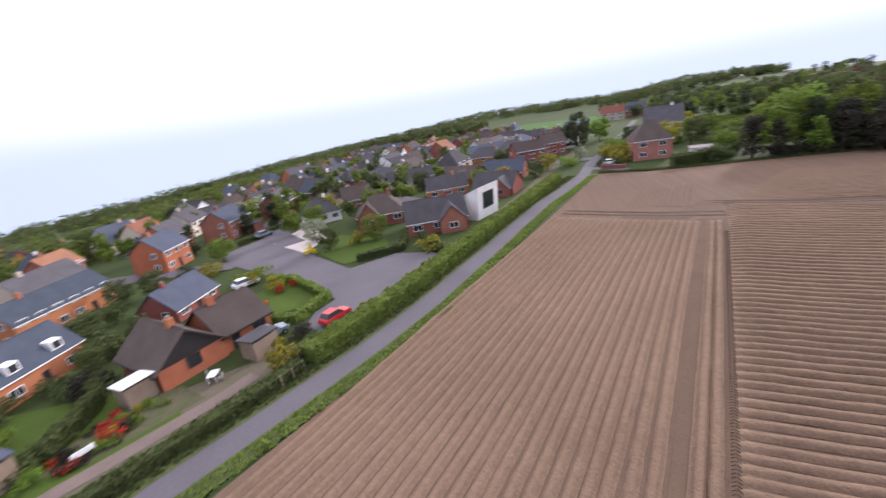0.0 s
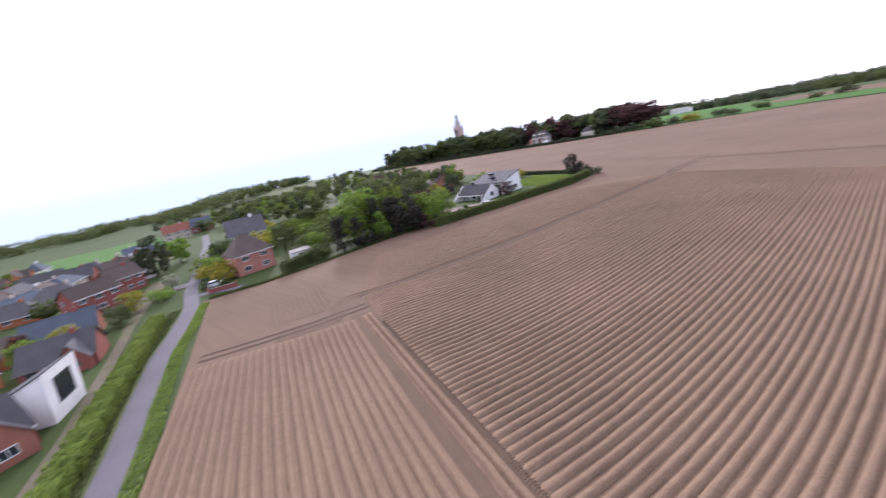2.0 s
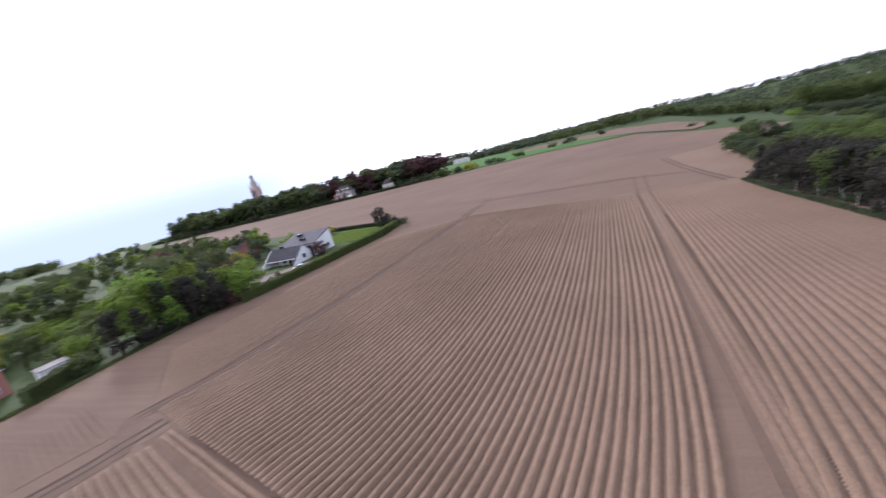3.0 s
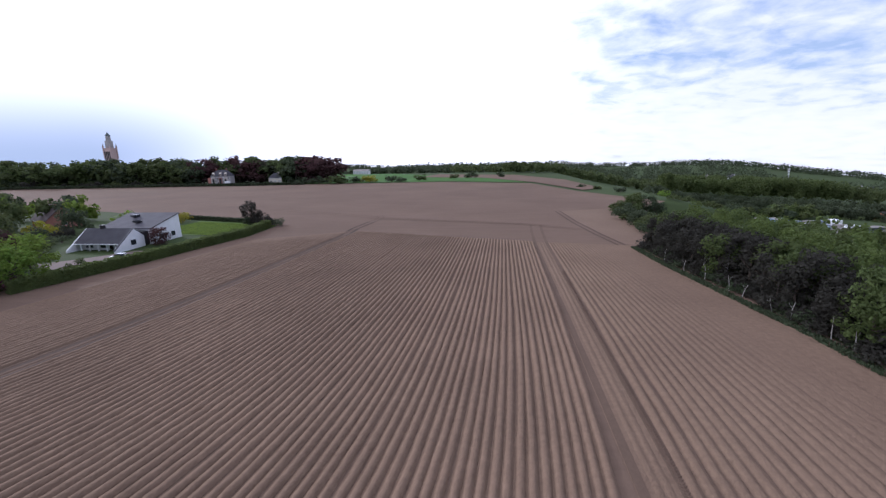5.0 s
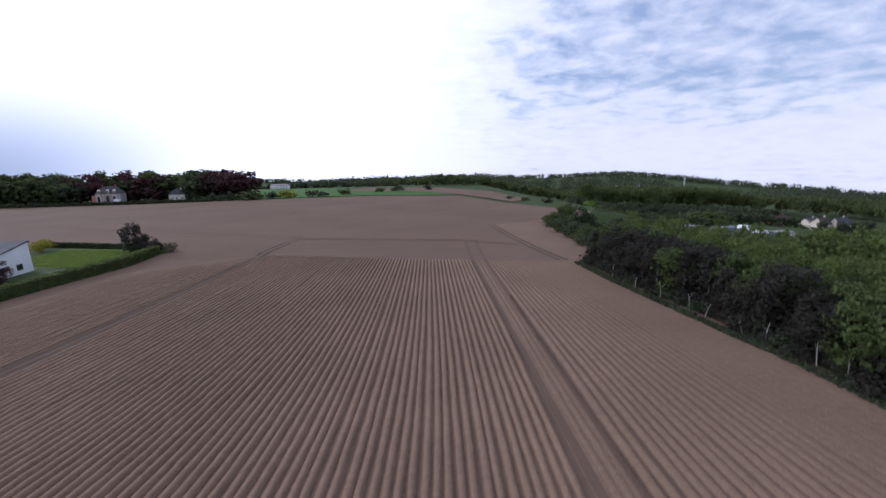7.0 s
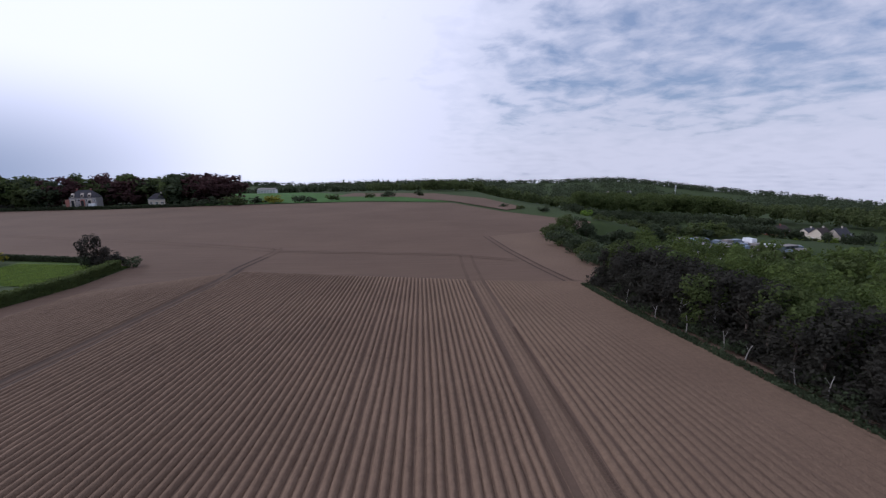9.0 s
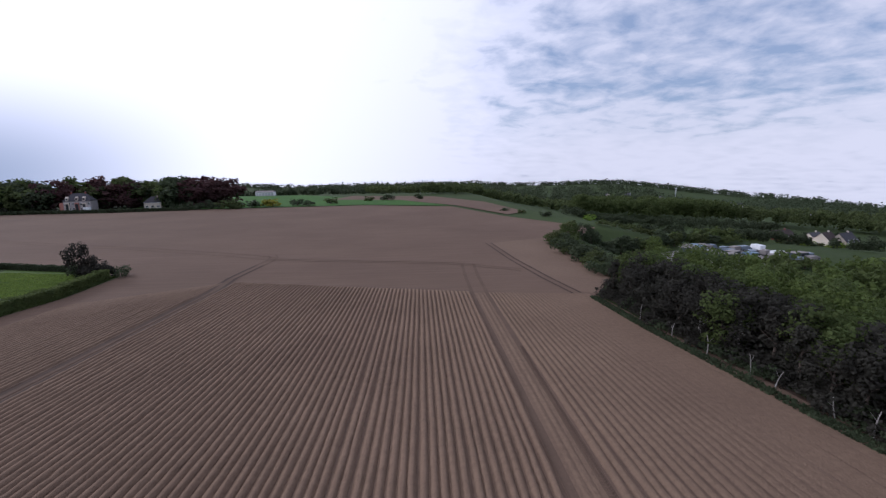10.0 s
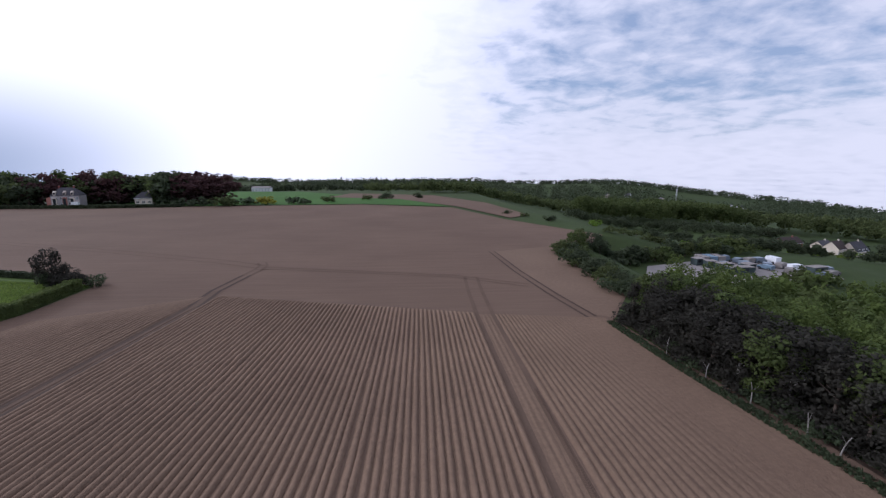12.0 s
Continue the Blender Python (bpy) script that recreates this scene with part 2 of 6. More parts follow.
# ---- mesh helpers ----
def mesh_of(name, verts, faces, mat=None, smooth=False):
    me = bpy.data.meshes.new(name)
    me.from_pydata([tuple(v) for v in verts], [], [tuple(f) for f in faces])
    if mat:
        me.materials.append(mat)
    if smooth:
        me.polygons.foreach_set("use_smooth", [True] * len(me.polygons))
    me.update()
    return me


def thing(name, data, label, category, at=None, group="", kind=""):
    ob = new(name, data)
    if at is not None:
        ob.matrix_world = at
    return tagged(ob, label, category, group, kind)


def part(name, data, mat, parent, label="", at=None):
    """Links a bmesh or a mesh as one part under a thing or a part."""
    if isinstance(data, bmesh.types.BMesh):
        me = bpy.data.meshes.new(name)
        bmesh.ops.recalc_face_normals(data, faces=data.faces)
        data.to_mesh(me)
        data.free()
        me.materials.append(mat)
    else:
        me = data
    ob = new(name, me)
    ob.parent = parent
    if at is not None:
        ob.matrix_local = at
    if label:
        ob["label"] = label
    return ob


def box(x0, y0, z0, x1, y1, z1, bevel=0.0):
    bm = bmesh.new()
    bmesh.ops.create_cube(bm, size=1.0, matrix=Matrix.Translation(((x0 + x1) / 2, (y0 + y1) / 2, (z0 + z1) / 2)) @ Matrix.Diagonal((x1 - x0, y1 - y0, z1 - z0, 1)))
    if bevel:
        bmesh.ops.bevel(bm, geom=list(bm.edges), offset=bevel, segments=1, affect="EDGES")
    return bm


def prism(profile, axis_from, axis_to, axis="x"):
    """Extrudes a closed profile of (across, up) along x or y."""
    bm = bmesh.new()
    ends = []
    for a in (axis_from, axis_to):
        ends.append([bm.verts.new((a, p, q) if axis == "x" else (p, a, q)) for p, q in profile])
    n = len(profile)
    for i in range(n):
        j = (i + 1) % n
        bm.faces.new((ends[0][i], ends[0][j], ends[1][j], ends[1][i]))
    bm.faces.new(ends[0])
    bm.faces.new(ends[1][::-1])
    return bm


def tube(r0, r1, h, sides=8, lean=(0, 0), bend=0.0):
    bm = bmesh.new()
    rings = []
    for k in range(5):
        f = k / 4
        r = r0 + (r1 - r0) * f
        ox, oy = lean[0] * f * h + bend * math.sin(f * 3), lean[1] * f * h
        rings.append([bm.verts.new((ox + r * math.cos(2 * math.pi * i / sides), oy + r * math.sin(2 * math.pi * i / sides), f * h)) for i in range(sides)])
    for a, b in zip(rings, rings[1:]):
        for i in range(sides):
            bm.faces.new((a[i], a[(i + 1) % sides], b[(i + 1) % sides], b[i]))
    bm.faces.new(rings[0][::-1])
    bm.faces.new(rings[-1])
    return bm


def smooth(a, b, v):
    f = np.clip((np.asarray(v, float) - a) / (b - a), 0, 1)
    return f * f * (3 - 2 * f)


# ---- ground ----
def height(x, y):
    """The lie of the land: a plateau that falls to a valley in the east and north, with low hills far off."""
    x, y = np.asarray(x, float), np.asarray(y, float)
    edge = 46 + 30 * smooth(115, 190, y) - 14 * smooth(200, 300, y)
    e = x - edge
    h = -6.0 * smooth(0, 32, e) - 17 * (smooth(20, 240, e) * (1 - smooth(180, 280, y)) + smooth(5, 130, e) * smooth(180, 280, y))
    w = np.maximum(0, -x - 170) * (1 - smooth(90, 260, y))
    h = h - 0.030 * w - 0.03 * np.maximum(0, -y - 110)
    h = h - 0.018 * np.clip(y - 335, 0, 190) - 0.055 * np.clip(y - 525, 0, 360) * smooth(-620, -250, x)
    h = h - 0.06 * np.maximum(0, x - 220) - 0.06 * np.maximum(0, -y - 95) * smooth(150, -50, x)
    r = np.hypot(x, y)
    h = h - 0.035 * np.maximum(0, r - 560) * smooth(-100, -500, x) * smooth(60, 200, y)
    flat = smooth(55, 68, x) * (1 - smooth(142, 165, x)) * smooth(128, 140, y) * (1 - smooth(176, 192, y))
    h = h * (1 - flat) - 7.0 * flat
    az = np.degrees(np.arctan2(x, y))
    h = h + 8 * smooth(560, 840, r) * smooth(-50, -75, az)
    hill = lambda at, wide, rise: rise * np.exp(-((az - at) / wide) ** 2)
    ridge = -46 - 62 * smooth(24, 50, az) + hill(6, 5, 9) + hill(26, 4.5, 6) + hill(43, 5, 7) + hill(-24, 10, 16)
    k = smooth(1000, 1700, r) * smooth(-60, -30, az) * (1 - smooth(62, 90, az))
    return h * (1 - k) + (ridge - 0.13 * np.maximum(0, r - 1850)) * k


def make_ground():
    u = np.linspace(-1, 1, 181)
    c = np.sinh(u * 5.2) / np.sinh(5.2) * 3300
    xs, ys = c - 10, c + 60
    X, Y = np.meshgrid(xs, ys)
    Z = height(X, Y) - 0.06
    n = len(c)
    v = np.stack([X.ravel(), Y.ravel(), Z.ravel()], 1)
    i = np.arange(n * n).reshape(n, n)
    f = np.stack([i[:-1, :-1].ravel(), i[:-1, 1:].ravel(), i[1:, 1:].ravel(), i[1:, :-1].ravel()], 1)
    return thing("ground", mesh_of("ground", v.tolist(), f.tolist(), MEADOW, True), "green meadow land falling away into a wide valley", "ground", kind="structure")


make_ground()


def sheet(name, outline, mat, label, category, z=0.0, follow=False):
    """A flat piece of ground from its outline."""
    bm = bmesh.new()
    vs = [bm.verts.new((x, y, (float(height(x, y)) if follow else 0.0) + z)) for x, y in outline]
    face = bm.faces.new(vs)
    bmesh.ops.triangulate(bm, faces=[face])
    if bm.faces[:][0].normal.z < 0:
        bmesh.ops.reverse_faces(bm, faces=bm.faces)
    me = bpy.data.meshes.new(name)
    bm.to_mesh(me)
    bm.free()
    me.materials.append(mat)
    return thing(name, me, label, category, kind="structure")


def strip(name, line, width, mat, label, category, z=0.02, offset=0.0):
    """A ribbon along a line, cut into short pieces."""
    pts = [Vector(p) for p in line]
    dense = []
    for a, b in zip(pts, pts[1:]):
        k = max(1, int((b - a).length / 4))
        dense += [a.lerp(b, i / k) for i in range(k)]
    dense.append(pts[-1])
    v, f = [], []
    for i, p in enumerate(dense):
        d = (dense[min(i + 1, len(dense) - 1)] - dense[max(i - 1, 0)]).normalized()
        nrm = Vector((-d.y, d.x))
        wob = 0.12 * noise.noise((p.x * 0.3, p.y * 0.3, width))
        for s in (-0.5, 0.5):
            q = p + nrm * (offset + s * (width + wob))
            v.append((q.x, q.y, float(height(q.x, q.y)) + z))
    for i in range(len(dense) - 1):
        f.append((2 * i, 2 * i + 1, 2 * i + 3, 2 * i + 2))
    me = mesh_of(name, v, f, mat)
    if me.polygons[0].normal.z < 0:
        me.flip_normals()
    return thing(name, me, label, category, kind="structure")


# ---- the field ----
FIELD = [(60, -59), (-1, -35.6), (-25, -25), (-44, -17.6), (-61, -11.2), (-84, -2.6), (-96, 0.6), (-93, 10), (-91.5, 20), (-91, 32), (-90, 48), (-86, 68),
         (-80, 72), (-76, 80), (-74, 90), (-69.5, 110), (-70, 127), (-84, 136), (-116, 144), (-160, 160), (-260, 190), (-380, 240), (-370, 285),
         (-225, 303), (-190, 299), (-143, 311), (-33, 322), (25, 300), (46, 238), (73, 190), (60, 172), (42, 156), (43.5, 131), (43.5, 114), (34, 100),
         (35.5, 84), (38.6, 66), (40.5, 50), (42.9, 20), (47.4, -20)]
sheet("field", FIELD, SOIL_FINE, "bare brown harrowed field soil", "field", z=0.0)
sheet("far_field", [(28, 306), (49, 243), (62, 255), (52, 330), (20, 430), (-60, 470), (-70, 400), (-10, 375)], SOIL_FINE, "distant bare brown field", "field", z=0.3, follow=True)
sheet("crop_field", [(-143, 313), (-33, 324), (25, 303), (-8, 372), (-60, 440), (-120, 512), (-240, 515), (-190, 330)], CROP, "bright green field of young crop", "field", z=0.25, follow=True)

PITCH = 0.82


def bend(u, y):
    """How far the row u has swung sideways at y: the drill rows fan out and curve in the south."""
    y = np.asarray(y, float)
    fan = np.where(u < 11, 0.10 * (11 - u) / 55, -0.14 * (u - 12) / 25)
    y1 = -8 + 28 * np.clip(-u / 35, 0, 1)
    tail = lambda q: np.where(q < y1, 0.34 * (y1 - q) + 0.34 * 18, 0.34 * 18 * np.exp(-np.maximum(q - y1, 0) / 18))
    return fan * (y - 70) - (tail(y) - tail(np.full_like(y, 70.0)))


def ridges(name, lines, amp, mat, label, step=1.0, soft=1.6, profile=(0.0, 0.06, 0.50, 0.95, 1.0, 1.0, 0.93, 0.45, 0.03)):
    """Soil ridges, each a piece of its own. lines: for each ridge a function from 0..1 to the place, its sideways direction, its length and its height."""
    bed = tagged(new(name), label, "field", kind="structure")
    rng = np.random.default_rng(5)
    m = len(profile)
    cross = np.linspace(-0.5, 0.5, m)
    for where, side, length, gain, pitch in lines:
        n = max(2, int(length / step))
        s = np.linspace(0, 1, n + 1)
        P = where(s)
        wob = np.cumsum(rng.normal(0, 0.012, n + 1))
        wob -= np.linspace(wob[0], wob[-1], n + 1)
        fade = np.minimum(1, np.minimum(s * length, (1 - s) * length) / soft + 0.15)
        jit = rng.normal(0, 0.016, (n + 1, m))
        a = amp * gain * fade * (1 + 0.07 * rng.normal(size=n + 1))
        o = cross[None] * (pitch(P[:, 1:2]) if callable(pitch) else pitch) + wob[:, None] + jit
        v = np.stack([P[:, 0:1] + side[0] * o, P[:, 1:2] + side[1] * o, 0.012 + np.array(profile)[None] * a[:, None] + np.abs(jit) * 0.8], 2).reshape(-1, 3)
        i = np.arange((n + 1) * m).reshape(n + 1, m)
        f = np.stack([i[:-1, :-1].ravel(), i[:-1, 1:].ravel(), i[1:, 1:].ravel(), i[1:, :-1].ravel()], 1)
        me = mesh_of("ridge", v.tolist(), f.tolist(), mat, True)
        if me.polygons[0].normal.z < 0:
            me.flip_normals()
        part("ridge", me, mat, bed)
    return bed


def south_end(x):
    return 13.2 - 0.37 * (x + 50)


def north_end(x):
    return 105.0 - 0.26 * (x - 10) if x < 11 else 104.5 - 0.17 * (x - 11)


def row_lines(us, gain, south, north):
    out = []
    for u in us:
        y0 = 20.0
        for _ in range(12):
            y0 = south(float(u + bend(u, y0)))
        y1 = north(float(u + bend(u, 105.0)))
        if y1 - y0 < 3:
            continue
        def where(s, u=u, y0=y0, y1=y1):
            y = y0 + (y1 - y0) * s
            return np.stack([u + bend(u, y), y], 1)
        g = gain(u) if callable(gain) else gain
        out.append((where, (1.0, 0.0), y1 - y0, g, (lambda q: PITCH * (1 - 0.1 * (q - 70) / 55)) if u < 11 else (lambda q: PITCH * (1 - 0.14 * (q - 70) / 25 * 0.85))))
    return out


main_rows = [10.0 - PITCH * (i + 0.5) for i in range(67)]
ridges("ridged_soil", row_lines(main_rows, lambda u: 1.0 + 0.12 * float(smooth(5, 35, -u)), south_end, north_end), 0.30, SOIL, "parallel earth ridges of a freshly planted field")
ridges("ridged_soil", row_lines([13.9 + PITCH * (i + 0.5) for i in range(28)], lambda u: max(0.04, 1.0 - 0.062 * (u - 14)), lambda x: south_end(x) + 0.5, north_end), 0.21, SOIL_MID,
       "lower earth ridges beside the tractor track")
ridges("ridged_soil", row_lines([-48.0 - PITCH * (i + 0.5) for i in range(28)], lambda u: max(0.3, 0.95 + 0.02 * (u + 48)), lambda x: max(south_end(x) + 1, 12 - 0.9 * (x + 54)), lambda x: 118 + 0.6 * (x + 44)), 0.27, SOIL_MID,
       "faint shallow ridges in brown soil", soft=16.0)


ROW = 0.89


def cross_rows():
    """The rows that run beside the lane, between the verge and the cross track."""
    out = []
    for i in range(36):
        p = Vector((-50.2 - 0.42 * i, 9.2 - 0.86 * i))
        a = Vector((1.0, -0.372 - 0.0012 * i)).normalized()
        b = Vector((a.y, -a.x))
        q = p + a * (92 - 0.6 * i)
        for k in range(200):
            c = p.lerp(q, k / 200)
            if c.y - 0.9 < float(np.interp(c.x, [-96, -61, -44, -25, -1, 60], [0.6, -11.2, -17.6, -25, -35.6, -59])) - 0.7:
                q = c
                break
        if (q - p).length < 4:
            continue
        def where(s, p=p, q=q):
            k = s[:, None]
            base = np.array(p)[None] * (1 - k) + np.array(q)[None] * k
            base[:, 1] += -0.35 * np.sin(np.pi * np.clip(s * 1.4, 0, 1))
            return base
        out.append((where, tuple(b), (q - p).length, 0.85, ROW))
    return out


ridges("ridged_soil", cross_rows(), 0.32, SOIL, "earth ridges running beside the lane")
strip("tramline", [(x, south_end(x) - 1.6) for x in (-51, -30, -10, 10, 30)], 4.6, SOIL_TRAM, "bare dark headland between two blocks of rows", "track", z=0.016)
ridges("ridged_soil", [(lambda s, o=o: np.stack([-50 + 100 * s, south_end(-50 + 100 * s) - 1.25 - o], 1), (0.35, 0.94), 100.0, 1.0, 0.95) for o in (0.0, 0.95)], 0.42, SOIL, "twin soil ridges between the wheel tracks")


def wheel_track(line, gauge=1.9, tread=0.8, label="pressed tractor wheel track in the soil", mat=SOIL_TRACK_SHADE):
    for s in (-1, 1):
        strip("wheel_track", line, tread, mat, label, "track", z=0.045, offset=s * gauge / 2)


wheel_track([(11.9, y) for y in (-9, 20, 50, 80, 104)] + [(12.3, 118), (13.0, 130)], gauge=2.9, tread=0.75, mat=SOIL_TRAM)
ridges("ridged_soil", [(lambda s, o=o: np.stack([o + 0 * s, -9 + 113 * s], 1), (1.0, 0.0), 113.0, 1.0, 0.7) for o in (11.5, 12.3)], 0.07, SOIL_MID, "low soil ridge between the wheel tracks")
tram_u = -46.2
# darker soil colour stands in for the shadow lying in this gap between rows
strip("tramline", [(-56.5, 0.0), (-53.5, 8)] + [(float(tram_u + bend(tram_u, y)), y) for y in (14, 25, 35, 50, 65, 80, 95, 110)] + [(-42, 122)], 3.3, SOIL_TRAM, "bare dark tramline between two blocks of rows", "track", z=0.03)
strip("tramline", [(11.9, y) for y in (-9, 20, 50, 80, 104)], 3.8, SOIL_MID, "bare dark tramline between two blocks of rows", "track", z=0.03)
wheel_track([(float(tram_u + bend(tram_u, y)), y) for y in (16, 25, 35, 50, 65, 80, 95, 110)] + [(-42.2, 122), (-40.5, 135)], gauge=1.9, tread=0.75)
wheel_track([(-40.5, 135), (-39.7, 141), (-39.9, 145), (-41.5, 148.5)], gauge=2.0, tread=0.6, mat=SOIL_TRAM)
wheel_track([(-62.5, -9), (-59, -2), (-55.5, 6), (-53.2, 14)], tread=0.6)
ridges("ridged_soil", [(lambda s, o=o: np.stack([tram_u + o + bend(tram_u, 14 + 98 * s), 14 + 98 * s], 1), (1.0, 0.0), 98.0, 1.0, 0.6) for o in (-1.5, 0.0)], 0.09, SOIL_TRAM, "low soil ridges beside the wheel tracks")
wheel_track([(30.6, 101.5), (28.2, 115), (25.6, 135), (23.8, 160)], gauge=1.7, tread=0.5, mat=SOIL_TRACK_SHADE)
sheet("light_soil", [(24.8, 160), (26.6, 135), (29.2, 115), (31.4, 103), (33.8, 101), (43, 114), (42.6, 131), (41.4, 156), (56, 172)], SOIL_PALE, "paler dry soil beside the yard", "field", z=0.012)
wheel_track([(-40.0, 143.5), (-52, 150), (-85, 164), (-139, 184), (-200, 204)], gauge=3.4, tread=0.45, mat=SOIL_TRAM)
wheel_track([(-40.2, 141.5), (-36, 141.5), (-13.4, 136.3), (8.6, 131.1), (25, 122)], gauge=1.9, tread=0.4, mat=SOIL_TRAM)
ridges("ridged_soil", [(lambda s, i=i: np.stack([-58.6 - 0.36 * i - (17 - 0.3 * i) * s, 10.8 - 0.85 * i + (6.2 - 0.1 * i) * s], 1), (0.33, 0.94), 18.0, 0.8 - 0.03 * i, ROW) for i in range(11)], 0.20, SOIL_FINE, "short faint earth ridges beyond the headland track", soft=6.0)
for o, wide in ((-0.15, 0.85), (-3.15, 0.8)):
    strip("wheel_track", [(x, south_end(x) + o) for x in (-51, -30, -10, 10, 30)], wide, SOIL_TRAM, "pressed tractor wheel track along the headland", "track", z=0.045)

# ---- lane, verges, paved ground ----
LANE = [(60.0, -62.0), (20.0, -47.0), (-0.9, -40.0), (-9.0, -35.8), (-18.5, -31.0), (-28.0, -27.0), (-36.0, -24.3), (-47.0, -20.4), (-54.0, -18.2), (-71.0, -12.4), (-81.0, -7.8), (-95.0, -2.0), (-112.0, 2.0), (-150.0, 15.0), (-190.0, 27.0), (-260.0, 45.0)]
strip("lane", LANE, 3.0, ASPHALT, "narrow grey asphalt country lane", "road", z=0.03)
strip("verge", LANE[:12], 1.8, VERGE, "rough green grass verge beside the lane", "verge", z=0.06, offset=-2.35)
strip("verge", LANE[:12], 2.4, VERGE, "rough green grass bank below the hedge", "verge", z=0.06, offset=2.65)


def tufts(name, line, width, offset, count, size, mat, label, seed):
    """Blades and tufts of rough grass along a line, as one mass."""
    rng = np.random.default_rng(seed)
    P = np.array(line, float)
    seg = np.linalg.norm(np.diff(P, axis=0), axis=1)
    acc = np.r_[0, np.cumsum(seg)]
    s = rng.random(count) * acc[-1]
    k = np.clip(np.searchsorted(acc, s) - 1, 0, len(seg) - 1)
    d = (P[k + 1] - P[k]) / seg[k][:, None]
    base = P[k] + d * (s - acc[k])[:, None] + np.stack([-d[:, 1], d[:, 0]], 1) * (offset + (rng.random(count) - 0.5) * width)[:, None]
    a = rng.uniform(0, 2 * np.pi, count)
    w, h = size * rng.uniform(0.5, 1.2, count), size * rng.uniform(0.6, 1.7, count)
    ux, uy = np.cos(a) * w, np.sin(a) * w
    lx, ly = rng.normal(0, 0.5, count) * h, rng.normal(0, 0.5, count) * h
    z = height(base[:, 0], base[:, 1]) + 0.04
    q = np.stack([np.stack([base[:, 0] - ux, base[:, 1] - uy, z], 1), np.stack([base[:, 0] + ux, base[:, 1] + uy, z], 1),
                  np.stack([base[:, 0] + ux * 0.3 + lx, base[:, 1] + uy * 0.3 + ly, z + h], 1), np.stack([base[:, 0] - ux * 0.3 + lx, base[:, 1] - uy * 0.3 + ly, z + h], 1)], 1).reshape(-1, 3)
    return thing(name, mesh_of(name, q.tolist(), np.arange(4 * count).reshape(count, 4).tolist(), mat), label, "grass", kind="stuff")


tufts("grass", LANE[:12], 1.8, -2.6, 9000, 0.16, LEAF_HEDGE, "tufts of bright rough grass at the field's edge", 31)
tufts("grass", LANE[:12], 2.2, 2.9, 12000, 0.18, LEAF_MID, "tufts of rough grass on the bank below the hedge", 32)
tufts("grass", [(45.4, -20), (41.4, 20), (39.3, 50), (36.8, 66), (34.2, 84), (33, 99)], 1.6, 0.3, 8000, 0.2, LEAF_DARK, "rough grass between the field and the wood", 33)
tufts("grass", [(-96, 2), (-92.5, 12), (-91, 22), (-90.5, 34), (-89.5, 48), (-85.5, 66)], 2.2, 0.6, 7000, 0.2, LEAF_MID, "rough grass at the foot of the trees", 34)


tufts("lawn_grass", [(-72.5, 118.5), (-104, 125.5)], 19, 0.0, 22000, 0.11, LEAF_HEDGE, "short bright grass of the mown lawn", 35)


def tread_marks(line, offsets, width, pitch, seed):
    """The cleat marks of a tractor tyre, as low bars of soil."""
    rng = np.random.default_rng(seed)
    V, F = [], []
    for a, b in zip(line, line[1:]):
        a, b = np.array(a, float), np.array(b, float)
        L = np.linalg.norm(b - a)
        d = (b - a) / L
        nrm = np.array([-d[1], d[0]])
        for off in offsets:
            for k in range(int(L / pitch)):
                c = a + d * (k * pitch) + nrm * off
                for s in (-1, 1):
                    e0, e1 = c + nrm * s * 0.03, c + nrm * s * width / 2 + d * 0.16
                    i = len(V)
                    t = d * 0.05
                    z = 0.055
                    for q in (e0 - t, e0 + t, e1 + t, e1 - t):
                        V.append((*q, z))
                    for q in (e0 - t * 0.5, e0 + t * 0.5, e1 + t * 0.5, e1 - t * 0.5):
                        V.append((*q, z + 0.05 * rng.uniform(0.6, 1.3)))
                    F += [(i + 4, i + 5, i + 6, i + 7), (i, i + 1, i + 5, i + 4), (i + 1, i + 2, i + 6, i + 5), (i + 2, i + 3, i + 7, i + 6), (i + 3, i, i + 4, i + 7)]
    return thing("tread_marks", mesh_of("tread_marks", V, F, SOIL_FINE), "zigzag tyre cleat marks pressed in soil", "track", kind="stuff")


tread_marks([(11.9, -9), (11.9, 78)], (-1.45,), 0.5, 0.3, 1)
tread_marks([(-45, south_end(-45) - 0.2), (30, south_end(30) - 0.2)], (0.0,), 0.5, 0.3, 2)
sheet("plaza", [(-54.6, -76.6), (-67.3, -72.6), (-69.3, -70.0), (-49.1, -52.8), (-41.5, -42.9), (-47.1, -37.1), (-46.2, -30.0), (-42.9, -28.8), (-33.5, -31.1), (-25.9, -34.4), (-21.6, -36.7), (-23.0, -40.9), (-26.8, -41.5), (-30.4, -40.4), (-33.9, -44.1), (-40.6, -56.5), (-47.3, -68.3)],
      ASPHALT, "grey asphalt turning circle of a cul-de-sac", "road", z=0.035)
sheet("driveway", [(-59.6, -67.8), (-51.4, -56.1), (-60.0, -55.7), (-73.5, -66.7)], PAVING, "pale paved driveway", "driveway", z=0.045)
sheet("lawn", [(-26.0, -48.0), (-30.2, -42.1), (-35.6, -46.1), (-38.3, -53.3), (-30.4, -55.1)], LAWN, "mown green lawn", "lawn", z=0.03)
sheet("lawn", [(-49.7, -52.2), (-43.6, -44.8), (-48.6, -38.5), (-57.6, -42.3), (-61.6, -54.2)], LAWN, "mown green front lawn", "lawn", z=0.03)
sheet("lawn", [(0.7, -49.9), (-7.5, -43.3), (-12.9, -51.2), (-7.0, -67.7), (2.4, -67.6)], LAWN, "green back garden lawn", "lawn", z=0.03)
